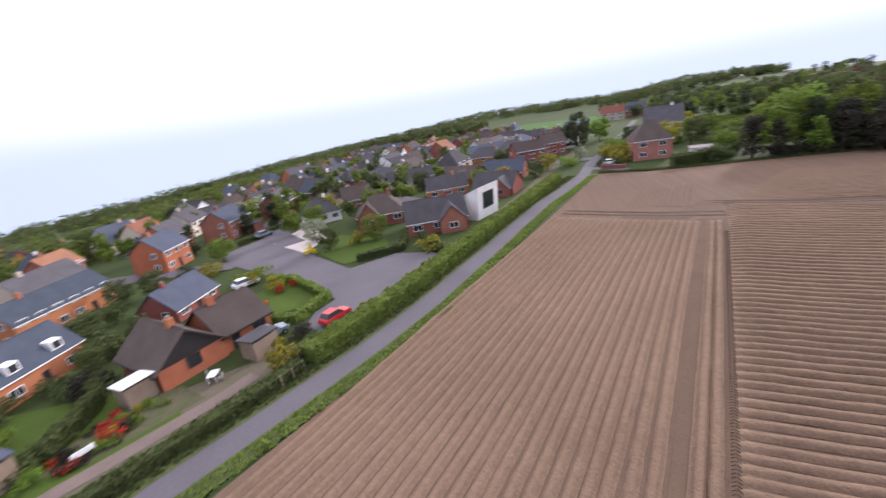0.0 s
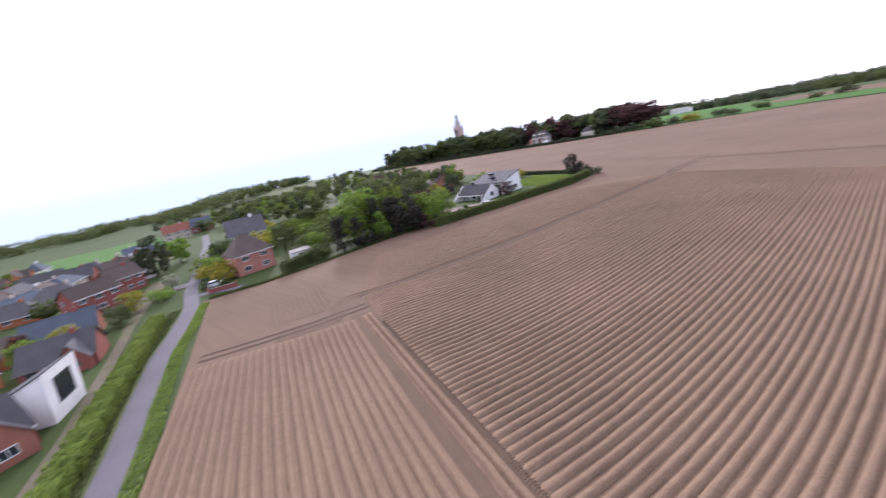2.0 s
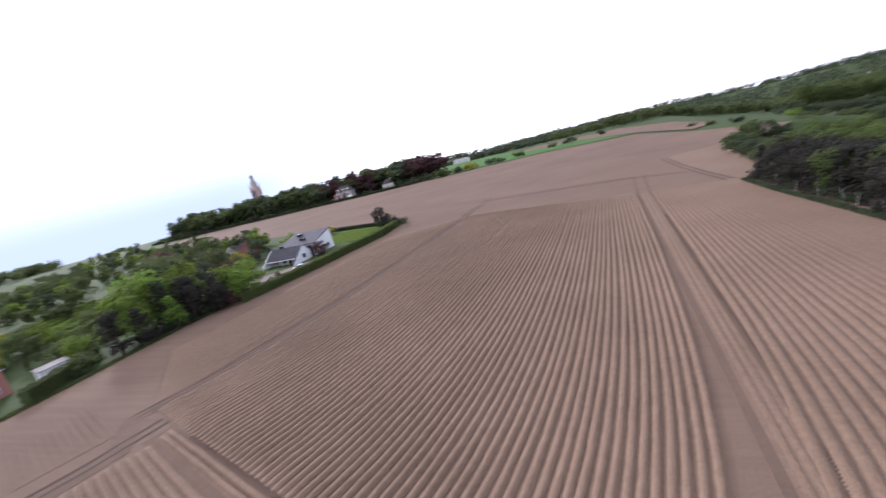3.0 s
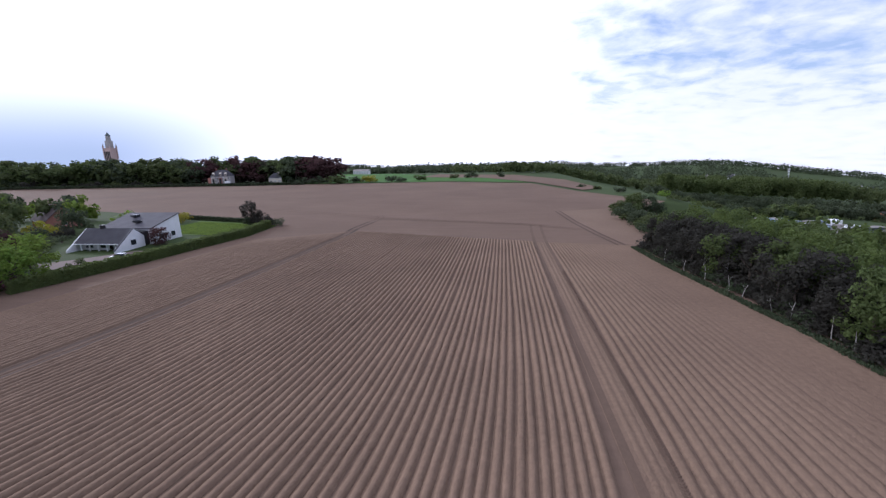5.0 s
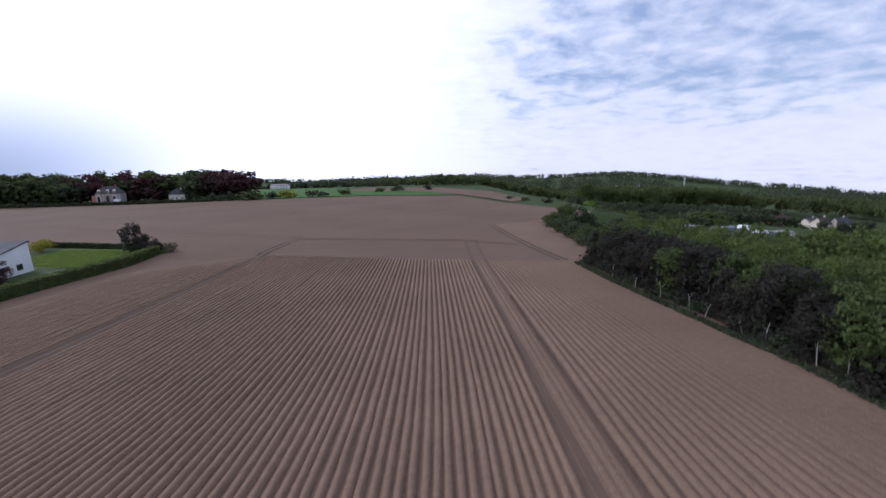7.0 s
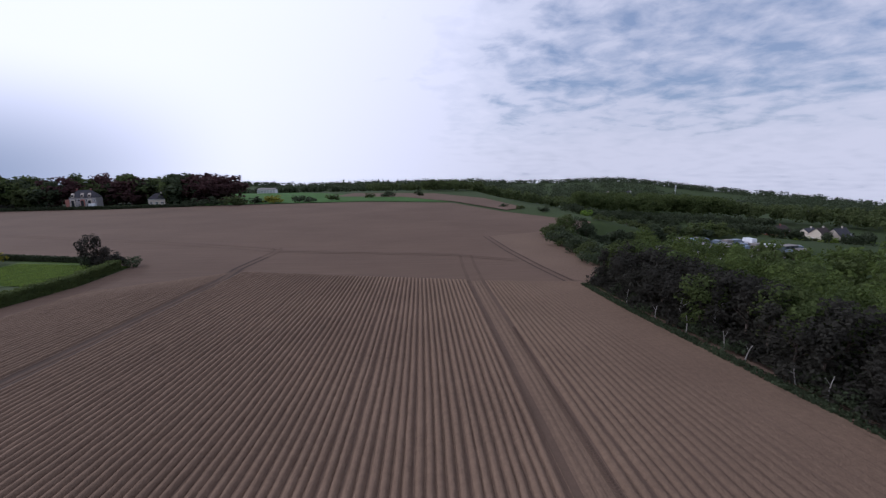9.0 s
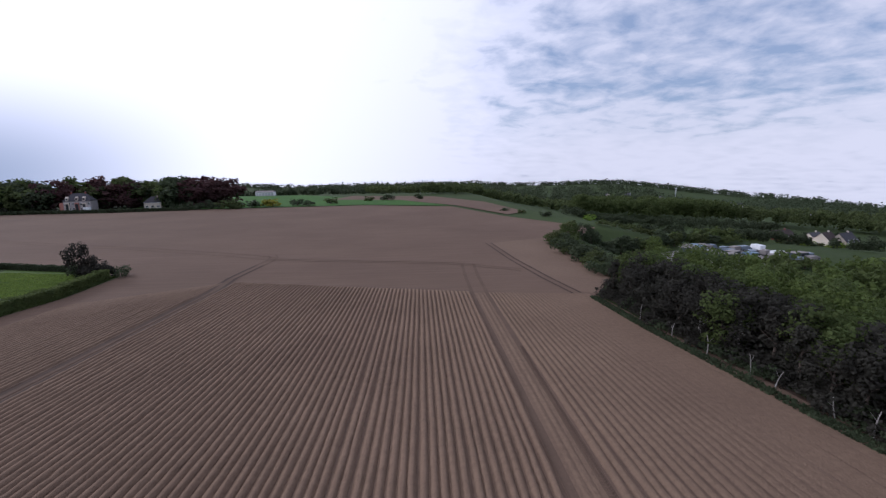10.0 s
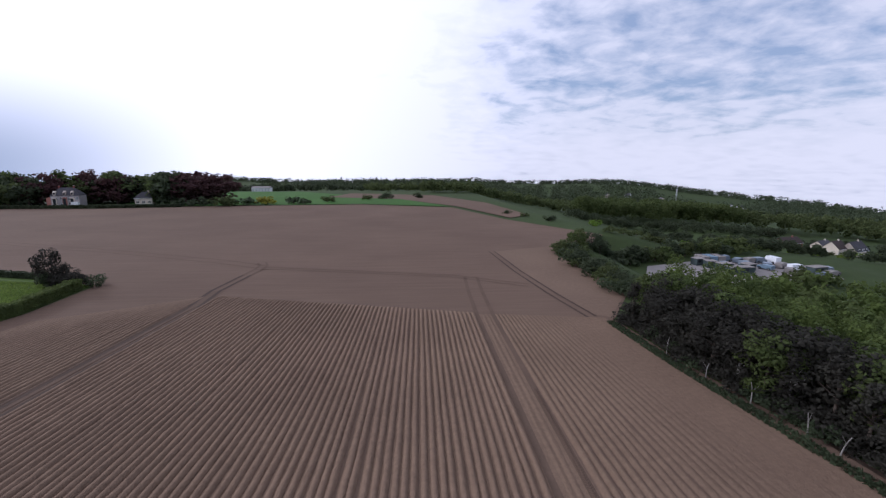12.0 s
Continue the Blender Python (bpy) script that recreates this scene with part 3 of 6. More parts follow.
sheet("lawn", [(-76, 112), (-72, 126), (-84, 133), (-104, 138), (-104, 112), (-88, 111)], LAWN, "bright mown lawn behind a hedge", "lawn", z=0.03)
sheet("driveway", [(-88, 72), (-82, 73), (-77.5, 82), (-76.2, 91), (-88, 91), (-93, 84), (-101, 76)], FORECOURT, "paved brownish forecourt of a house", "driveway", z=0.045)
strip("garden_path", [(2.5, -49.8), (-0.6, -48.4), (-2.9, -47.0), (-6.5, -45.0), (-10.7, -42.7), (-14.1, -41.4)], 1.7, FORECOURT, "worn greyish garden path", "path", z=0.05)
sheet("bare_bed", [(-1.5, -51.5), (-3.0, -48.6), (-6.8, -46.6), (-10.8, -44.4), (-12.5, -48.5), (-9.5, -52.0), (-5.0, -52.6)], GARDEN_BED, "planted garden bed with bare soil", "garden bed", z=0.04)
strip("lane_branch", [(-104, 1.5), (-100, 6), (-97, 9)], 3.0, ASPHALT, "short asphalt entrance beside a brick wall", "road", z=0.035)


sheet("garden_ground", [(4, -44), (-12, -38), (-20, -37), (-36, -31), (-58, -23), (-75, -18), (-96, -12), (-108, -8), (-135, 2), (-190, 18), (-240, -20), (-230, -90), (-190, -150), (-80, -165), (10, -150), (20, -80)], GARDEN, "patchwork of village gardens and yards", "ground", z=0.015, follow=True)
STREETS = ([(-58, -62), (-72, -78), (-90, -83), (-120, -75), (-160, -62), (-200, -48)], [(-90, -83), (-96, -104), (-110, -128)], [(-78, -32), (-100, -60), (-120, -75)], [(-120, 5), (-122, -25), (-138, -45), (-160, -62)], [(-48, -68), (-44, -92), (-40, -115)])
for line in STREETS:
    strip("street", line, 5.0, ASPHALT, "grey asphalt village street", "road", z=0.07)


# ---- houses ----
def window(parent, x, y, z, w, h, face, frame_mat, glass_label="window pane"):
    """A framed window on a wall; face: the outward direction, as an angle in degrees."""
    at = pose(x, y, z, 0, 0, face)
    bm = bmesh.new()
    t = 0.09
    for x0, z0, x1, z1 in ((-w / 2, 0, w / 2, t), (-w / 2, h - t, w / 2, h), (-w / 2, t, -w / 2 + t, h - t), (w / 2 - t, t, w / 2, h - t), (-t / 2, t, t / 2, h - t)):
        bmesh.ops.create_cube(bm, size=1, matrix=Matrix.Translation((0.03, (x0 + x1) / 2, (z0 + z1) / 2)) @ Matrix.Diagonal((0.1, x1 - x0, z1 - z0, 1)))
    fr = part("window", bm, frame_mat, parent, at=at)
    part("pane", box(-0.03, -w / 2 + t / 2, t / 2, 0.02, w / 2 - t / 2, h - t / 2), GLASS, fr)
    return fr


def roof_mesh(w, d, eaves, rise, kind, over=0.45, thick=0.16):
    """A roof with its thickness: 'gable' with its ridge along x, or 'hip'."""
    W, D = w / 2 + (over * 0.7), d / 2 + over
    drop = over * rise / (d / 2)
    z0, z1 = eaves - drop, eaves + rise
    if kind == "gable":
        prof = [(-D, z0), (0, z1), (D, z0), (D, z0 + thick), (0, z1 + thick * 1.2), (-D, z0 + thick)]
        return prism(prof, -W, W)
    r = max(0.05, w / 2 - d / 2 * 0.85)
    bm = bmesh.new()
    out = []
    for dz in (0, thick):
        lo = [bm.verts.new(p) for p in ((-W, -D, z0 + dz), (W, -D, z0 + dz), (W, D, z0 + dz), (-W, D, z0 + dz))]
        hi = [bm.verts.new(p) for p in ((-r, 0, z1 + dz * 1.2), (r, 0, z1 + dz * 1.2))]
        out.append((lo, hi))
        bm.faces.new((lo[0], lo[1], hi[1], hi[0]))
        bm.faces.new((lo[2], lo[3], hi[0], hi[1]))
        bm.faces.new((lo[1], lo[2], hi[1]))
        bm.faces.new((lo[3], lo[0], hi[0]))
    for i in range(4):
        j = (i + 1) % 4
        bm.faces.new((out[0][0][i], out[0][0][j], out[1][0][j], out[1][0][i]))
    return bm


HOUSES = []


def house(x, y, ang, w, d, eaves, rise, kind, wall, roof, label, trim=None, rows=1, cols=3, chimney=True, sides=True, gable=None, dormers=0, group="houses of the village", size=1.0, wing=0.0):
    """A house with its ridge along its own x axis."""
    trim = trim or PAINT_WHITE
    HOUSES.append((x, y))
    z = float(height(x, y))
    h = thing("house", None, label, "house", pose(x, y, z, 0, 0, ang) @ Matrix.Diagonal((size, size, size, 1)), group)
    if kind == "gable":
        part("wall", prism([(-d / 2, -0.4), (d / 2, -0.4), (d / 2, eaves), (0, eaves + rise - 0.05), (-d / 2, eaves)], -w / 2, w / 2), wall, h)
    else:
        part("wall", box(-w / 2, -d / 2, -0.4, w / 2, d / 2, eaves), wall, h)
    if gable:
        for s in (1, -1):
            part("gable_boarding", prism([(-d / 2 + 0.05, eaves + 0.02), (d / 2 - 0.05, eaves + 0.02), (0, eaves + rise - 0.1)], s * (w / 2 + 0.003), s * (w / 2 + 0.08)), gable, h, "dark boarded gable")
    part("roof", roof_mesh(w, d, eaves, rise, kind), roof, h)
    rw = w / 2 if kind == "gable" else max(0.3, w / 2 - d / 2 * 0.85)
    part("ridge_cap", prism([(-0.14, eaves + rise + 0.12), (0.14, eaves + rise + 0.12), (0.0, eaves + rise + 0.27)], -rw, rw), roof, h)
    over = 0.45 * rise / (d / 2)
    for s in (-1, 1):
        part("gutter", box(-w / 2 - 0.3, s * (d / 2 + 0.45) - 0.07, eaves - over - 0.06, w / 2 + 0.3, s * (d / 2 + 0.45) + 0.07, eaves - over + 0.09), trim, h)
    if chimney:
        cx = w * 0.22
        c = part("chimney", box(cx - 0.4, -0.35, eaves + rise - 0.7, cx + 0.4, 0.35, eaves + rise + 0.95, 0.03), wall, h)
        part("chimney_pot", box(cx - 0.2, -0.18, eaves + rise + 0.95, cx + 0.2, 0.18, eaves + rise + 1.2, 0.04), CONCRETE, c)
    storey = 2.65
    for r in range(rows):
        for c in range(cols):
            px = -w / 2 + w * (c + 0.5) / cols
            for s in (-1, 1):
                if r == 0 and c == 1 and s == 1:
                    dr = part("door", box(px - 0.5, s * d / 2 - 0.05, 0.0, px + 0.5, s * d / 2 + 0.06, 2.1), DARK_METAL, h)
                    part("door_handle", box(px + 0.3, s * d / 2 + 0.06, 1.0, px + 0.42, s * d / 2 + 0.1, 1.05), STEEL, dr)
                    continue
                window(h, px, s * d / 2, 0.9 + storey * r, min(1.9, w / cols * 0.55), 1.25, 90 * s, trim)
        if sides:
            for s, f in ((-1, 180), (1, 0)):
                window(h, s * w / 2, 0.0 if cols < 3 else d * 0.2, 0.9 + storey * r, 1.4, 1.25, f, trim)
    if wing:
        ww, wd, wr = w * 0.42, d * 0.5 + 2.6, rise * 0.8
        at = pose(wing * w * 0.24, -wd / 2 + 0.6, 0, 0, 0, 90)
        part("wing_wall", prism([(-ww / 2, -0.4), (ww / 2, -0.4), (ww / 2, eaves - 0.05), (0, eaves + wr - 0.1), (-ww / 2, eaves - 0.05)], -wd / 2, wd / 2), wall, h, at=at)
        part("wing_roof", roof_mesh(wd, ww, eaves - 0.04, wr, "gable"), roof, h, at=at)
        window(h, wing * w * 0.24, -wd + 0.6, 0.9, min(1.9, ww * 0.5), 1.25, -90, trim)
    for k in range(dormers):
        px = -w / 2 + w * (k + 0.5) / dormers
        for s in (-1, 1):
            dm = part("dormer", box(px - 0.85, s * d * 0.36 - 0.9, eaves + 0.1, px + 0.85, s * d * 0.36 + 0.9, eaves + 1.75, 0.05), PAINT_WHITE, h, "white box dormer")
            part("dormer_pane", box(px - 0.6, s * (d * 0.36 + 0.9) - 0.02, eaves + 0.5, px + 0.6, s * (d * 0.36 + 0.9) + 0.02, eaves + 1.5), GLASS, dm)
    return h


# the house nearest to the lane, in two wings, with its outbuildings
house(-16.2, -52.3, 69.5, 8.4, 6.8, 2.2, 2.7, "gable", BRICK_ORANGE, ROOF_BROWN, "orange brick bungalow wing with a black boarded gable", gable=BLACK_BOARD, cols=2, trim=BLACK_BOARD)
house(-22.1, -49.8, -20.5, 6.1, 7.0, 2.2, 2.5, "gable", BRICK_ORANGE, ROOF_BROWN, "orange brick bungalow wing under a brown tiled roof", cols=2, trim=BLACK_BOARD)


def flat_shed(x, y, ang, w, d, h, wall, roof, label, name="shed", category="shed"):
    s = thing(name, None, label, category, pose(x, y, float(height(x, y)), 0, 0, ang))
    part("wall", box(-w / 2, -d / 2, -0.2, w / 2, d / 2, h), wall, s)
    part("roof", prism([(-d / 2 - 0.2, h + 0.003), (d / 2 + 0.2, h + 0.25), (d / 2 + 0.2, h + 0.37), (-d / 2 - 0.2, h + 0.12)], -w / 2 - 0.2, w / 2 + 0.2), roof, s)
    dr = part("door", box(-0.45, -d / 2 - 0.05, 0, 0.45, -d / 2 + 0.02, 1.95), WOOD, s)
    part("handle", box(0.3, -d / 2 - 0.09, 1.0, 0.38, -d / 2 - 0.05, 1.04), DARK_METAL, dr)
    return s


flat_shed(-18.2, -43.3, -18, 3.0, 2.4, 2.0, WOOD, ROOF_GREY, "small wooden garden shed with a grey felt roof")
flat_shed(-10.6, -51.5, -18, 2.6, 2.2, 2.0, WOOD, PAINT_WHITE, "low lean-to with a bright white sheet roof", "lean_to", "lean-to")
flat_shed(0.2, -54.8, -10, 4.0, 3.5, 2.2, WOOD, ROOF_BLUE, "old timber shed with a greenish slate roof")


# the white house with the tilted box and the big square window
def box_house():
    h = thing("box_house", None, "white rendered modern house, a tilted box with one square window", "house", pose(-66.9, -25.2, 0, 0, 0, 63) @ Matrix.Diagonal((0.85, 0.85, 0.85, 1)))
    # local x points to the lane, y along it
    bm = prism([(-7.5, -0.3), (2.6, -0.3), (3.3, 7.4), (-7.5, 3.0)], -4.3, 4.3, axis="y")
    part("wall", bm, RENDER_WHITE, h)
    part("roof", prism([(-7.6, 3.02), (3.34, 7.42), (3.34, 7.6), (-7.6, 3.2)], -4.45, 4.45, axis="y"), ROOF_GREY, h)
    lean = 0.7 / 7.7
    win = part("window", prism([(2.6 + lean * 2.4 - 0.05, 2.1), (2.6 + lean * 2.4 + 0.10, 2.1), (2.6 + lean * 6.2 + 0.10, 5.9), (2.6 + lean * 6.2 - 0.05, 5.9)], -2.2, 2.2, axis="y"), DARK_METAL, h, "dark square window frame")
    part("pane", prism([(2.6 + lean * 2.7 + 0.02, 2.4), (2.6 + lean * 2.7 + 0.13, 2.4), (2.6 + lean * 5.9 + 0.13, 5.6), (2.6 + lean * 5.9 + 0.02, 5.6)], -1.9, 1.9, axis="y"), GLASS, win)
    return h


box_house()
house(-61.2, -32.9, 108, 12.5, 9.0, 2.8, 3.4, "gable", BRICK_RED, ROOF_GREY, "brick bungalow under a grey roof beside the white box", cols=3, gable=PAINT_WHITE, size=0.90, wing=1)
house(-70.3, -47.0, 108, 11.0, 9.5, 2.8, 3.6, "hip", BRICK_RED, ROOF_BROWN, "brick bungalow with a brown hipped roof", size=0.92, wing=-1)
house(-76.1, -64.7, 130, 9.5, 8.0, 3.0, 3.6, "hip", RENDER_WHITE, ROOF_GREY, "white rendered house with a dark grey hipped roof", cols=3, size=0.84)
house(-90.4, -61.0, 120, 9, 7.5, 2.8, 3.4, "gable", BRICK_RED, ROOF_BROWN, "brick house with a dark brown roof", size=0.84)
house(-70.5, -86.5, 6, 10.5, 8.5, 5.2, 3.0, "gable", BRICK_RED, ROOF_BLUE, "two-storey brick house with white windows and slate roof", rows=2, size=0.84)
house(-89.4, -83.5, 10, 11, 8.5, 4.8, 3.2, "gable", BRICK_RED, ROOF_GREY, "two-storey brick house with white windows and grey roof", rows=2, dormers=2, size=0.84)
house(-77.7, -104.3, 15, 11, 8.5, 5.0, 3.4, "gable", RENDER_CREAM, ROOF_GREY, "cream rendered house with a grey roof", rows=2, size=0.84)
house(-70.4, -111.2, 5, 8.5, 9, 4.4, 4.2, "gable", RENDER_CREAM, ROOF_RED, "cream rendered house with a faded red roof", rows=2, size=0.84)
house(-50.0, -85.7, 8, 9.0, 8.0, 5.2, 3.0, "gable", BRICK_ORANGE, ROOF_BLUE, "two-storey orange brick house with a slate roof", rows=2, size=0.84)
house(-61.2, -94.7, 8, 9.0, 8.0, 5.2, 3.0, "gable", BRICK_ORANGE, ROOF_GREY, "two-storey orange brick house with a grey roof", rows=2, size=0.84)
house(-30.0, -64.0, 3, 11.0, 8.0, 2.4, 3.2, "gable", BRICK_RED, ROOF_BLUE, "brick bungalow with a dark blue slate roof", cols=3, size=0.76)
house(-28.0, -84.5, 2, 19.0, 8.5, 4.3, 3.0, "gable", BRICK_ORANGE, ROOF_BLUE, "long orange brick terrace with a blue slate roof", rows=2, cols=6, size=0.76)
house(-13.0, -69.0, 4, 12.0, 8.0, 3.6, 3.4, "gable", BRICK_ORANGE, ROOF_BLUE, "orange brick house with white dormers and slate roof", rows=1, dormers=2, size=0.76)
house(-47.5, -110.0, 12, 8.5, 8.0, 4.6, 3.2, "gable", BRICK_RED, ROOF_RED, "red brick house with a faded red roof", rows=2, size=0.84)
house(-37.0, -98.5, 6, 14, 8.0, 4.0, 3.0, "gable", RENDER_CREAM, ROOF_GREY, "cream row houses under grey roofs", cols=4, size=0.84)
house(-113.5, -51.0, 112, 19, 9, 2.9, 2.6, "gable", RENDER_CREAM, ROOF_GREY, "long low building under a grey roof", cols=5, size=0.84)
house(-90.6, -36.2, 108, 12, 8, 2.9, 3.0, "gable", BRICK_ORANGE, ROOF_GREY, "brick bungalow with a grey roof", cols=3, size=0.84)
house(-127, -15.5, 110, 11, 9, 5.2, 2.6, "gable", BRICK_RED, ROOF_BROWN, "two-storey orange-red brick house near the lane", rows=2, size=0.90)
house(-141, -7.5, 108, 9, 8, 5.0, 2.8, "gable", BRICK_RED, ROOF_BROWN, "two-storey brick house behind garden shrubs", rows=2, size=0.90)
house(-160, -34, 115, 22, 10, 3.0, 2.0, "gable", RENDER_CREAM, ROOF_BLUE, "long low building with a blue-grey roof", cols=5, size=0.90)
house(-210, -24, 100, 15, 9, 4.0, 2.4, "gable", RENDER_WHITE, ROOF_GREY, "white rendered house far down the village", cols=4, size=0.90)
house(-111.5, 17.2, 90, 10.0, 8.8, 5.6, 4.4, "hip", BRICK_PINK, ROOF_BROWN, "two-storey pinkish brick house with a dark pyramid roof", rows=2, cols=2, chimney=False, size=0.96)
house(-150, 31, 75, 12.0, 9.5, 5.6, 4.8, "gable", RENDER_WHITE, ROOF_GREY, "white house with a tall grey roof", rows=2)
house(-290, 38, 80, 14, 9, 5, 4, "gable", RENDER_CREAM, ROOF_RED, "cream house with a red roof in the distance", rows=2)
house(-303, 55, 80, 12, 9, 5, 4, "gable", BRICK_RED, ROOF_BLUE, "distant brick house with a blue-grey roof", rows=2)
house(-149.4, 126.2, -25, 13, 9.5, 2.8, 4.4, "gable", BRICK_PINK, ROOF_BROWN, "brick house with a steep brown gable roof", cols=2)

# the rest of the village, street by street
VILLAGE_WALLS = [BRICK_RED, BRICK_ORANGE, RENDER_CREAM, BRICK_RED, RENDER_WHITE]
VILLAGE_ROOFS = [(ROOF_GREY, "grey"), (ROOF_BROWN, "brown"), (ROOF_GREY, "grey"), (ROOF_BLUE, "slate"), (ROOF_BROWN, "brown"), (ROOF_GREY, "grey"), (ROOF_GREY, "grey"), (ROOF_BLUE, "slate"), (ROOF_BROWN, "brown"), (ROOF_GREY, "grey"), (ROOF_RED, "red")]
rng = random.Random(11)
for row, (x0, y0, dx, dy, count) in enumerate([(-112.2, -83.2, -17, 7.5, 7), (-107.9, -117.1, -17, 6.5, 8), (-96.8, -141.0, -16, 6, 9), (-47.6, -150.4, -15, 2, 3), (-137.5, -153.7, -19, 6.5, 8), (-60, -128, -18, 3.5, 9), (-121, -42, -20, 6, 1), (-178, -5, -21, 5.5, 4),
                                               (-225, -60, -24, 8, 5), (-180, -110, -24, 5, 6), (-6.3, -104.8, -14, -3, 2), (-15.8, -134.8, -14, -2, 2)]):
    for i in range(count):
        x, y = x0 + dx * i + rng.uniform(-3, 3), y0 + dy * i + rng.uniform(-3, 3)
        wall = rng.choice(VILLAGE_WALLS)
        roof, tint = rng.choice(VILLAGE_ROOFS)
        two = rng.random() < 0.45
        house(x, y, math.degrees(math.atan2(dy, dx)) + rng.choice((0, 0, 90)) + rng.uniform(-8, 8), rng.uniform(10.5, 15), rng.uniform(8.5, 10.5), 4.5 if two else 2.5, rng.uniform(3.2, 4.3), rng.choice(("gable", "gable", "hip")), wall, roof,
              ("two-storey " if two else "single-storey ") + {BRICK_RED: "red brick", BRICK_ORANGE: "orange brick", RENDER_CREAM: "cream rendered", RENDER_WHITE: "white rendered"}[wall] + " village house with a " + tint + " roof", rows=2 if two else 1, cols=3, sides=False, size=0.88, trim=rng.choice((PAINT_WHITE, CONCRETE, BLACK_BOARD)), wing=rng.choice((0, 0, 1, -1)))


def clear_of(x, y, points, least):
    return all((x - a) ** 2 + (y - b) ** 2 > least * least for a, b in points)


street_points = [(a[0] + (b[0] - a[0]) * k / 12, a[1] + (b[1] - a[1]) * k / 12) for line in STREETS for a, b in zip(line, line[1:]) for k in range(13)]
tries = 0
while tries < 900 and len(HOUSES) < 195:
    tries += 1
    x = rng.uniform(-215, -72)
    y = rng.uniform(-140, 4)
    lane_y = float(np.interp(-x, [0, 34, 68, 100, 150, 190, 260], [-37, -23.5, -12.5, -0.8, 15, 27, 45]))
    if y > lane_y - 16 or not clear_of(x, y, HOUSES, 12.0) or not clear_of(x, y, street_points, 7.5):
        continue
    wall = rng.choice(VILLAGE_WALLS)
    roof, tint = rng.choice(VILLAGE_ROOFS)
    house(x, y, rng.choice((-20, 70)) + rng.uniform(-10, 10), rng.uniform(10.5, 15), rng.uniform(8.5, 10.5), 2.5, rng.uniform(2.9, 3.8), rng.choice(("gable", "gable", "hip")), wall, roof,
          "low " + {BRICK_RED: "red brick", BRICK_ORANGE: "orange brick", RENDER_CREAM: "cream rendered", RENDER_WHITE: "white rendered"}[wall] + " village house under a " + tint + " roof", cols=3, sides=False, size=0.86, trim=rng.choice((PAINT_WHITE, CONCRETE, BLACK_BOARD)), wing=rng.choice((0, 0, 1, -1)))


# the white house by the field, two blocks with long slopes
def front_block(x, length):
    """The lower block: a roof slope over a columned porch, between two white wing walls."""
    h = thing("slope_house", None, "white rendered house block with a grey roof slope and columned porch", "house", pose(x, 0, 0), "white house by the field")
    for x0, x1 in ((-0.35, 0.0), (-length, -length + 0.35)):
        part("wing_wall", prism([(87.9, -0.3), (97.2, -0.3), (97.2, 2.7), (94.3, 5.0), (87.9, 0.5)], x0, x1), RENDER_WHITE, h)
    part("wall", prism([(91.8, -0.3), (96.9, -0.3), (96.9, 2.55), (94.3, 4.6), (91.8, 2.7)], -length + 0.353, -0.353), RENDER_WHITE, h)
    part("roof", prism([(89.9, 1.72), (94.25, 4.85), (97.1, 2.62), (97.1, 2.8), (94.25, 5.12), (89.9, 1.94)], -length + 0.353, -0.353), ROOF_GREY, h)
    part("coping", prism([(87.8, 0.5), (94.3, 5.06), (97.3, 2.72), (97.3, 2.84), (94.3, 5.2), (87.8, 0.64)], -0.45, 0.06), DARK_METAL, h)
    part("fascia", box(-length + 0.36, 89.8, 1.66, -0.36, 89.9, 1.92), PAINT_WHITE, h)
    for k in range(5):
        part("porch_column", box(-2.2 - 2.4 * k, 90.2, 0.0, -1.95 - 2.4 * k, 90.45, 1.75, 0.02), PAINT_WHITE, h)
    for k in range(3):
        window(h, -2.6 - 4.1 * k, 91.8, 0.5, 2.0, 1.5, -90, DARK_METAL)
    dr = part("door", box(-5.1, 91.72, 0, -4.1, 91.82, 2.05), BLACK_BOARD, h)
    part("door_handle", box(-4.3, 91.66, 1.0, -4.2, 91.72, 1.05), STEEL, dr)
    window(h, 0.0, 93.6, 1.0, 1.5, 1.3, 0, DARK_METAL)
    c = part("chimney", box(-9.2, 94.0, 4.6, -8.2, 94.8, 5.8, 0.04), BLACK_BOARD, h)
    part("chimney_cap", box(-9.3, 93.9, 5.803, -8.1, 94.9, 5.92), DARK_METAL, c)


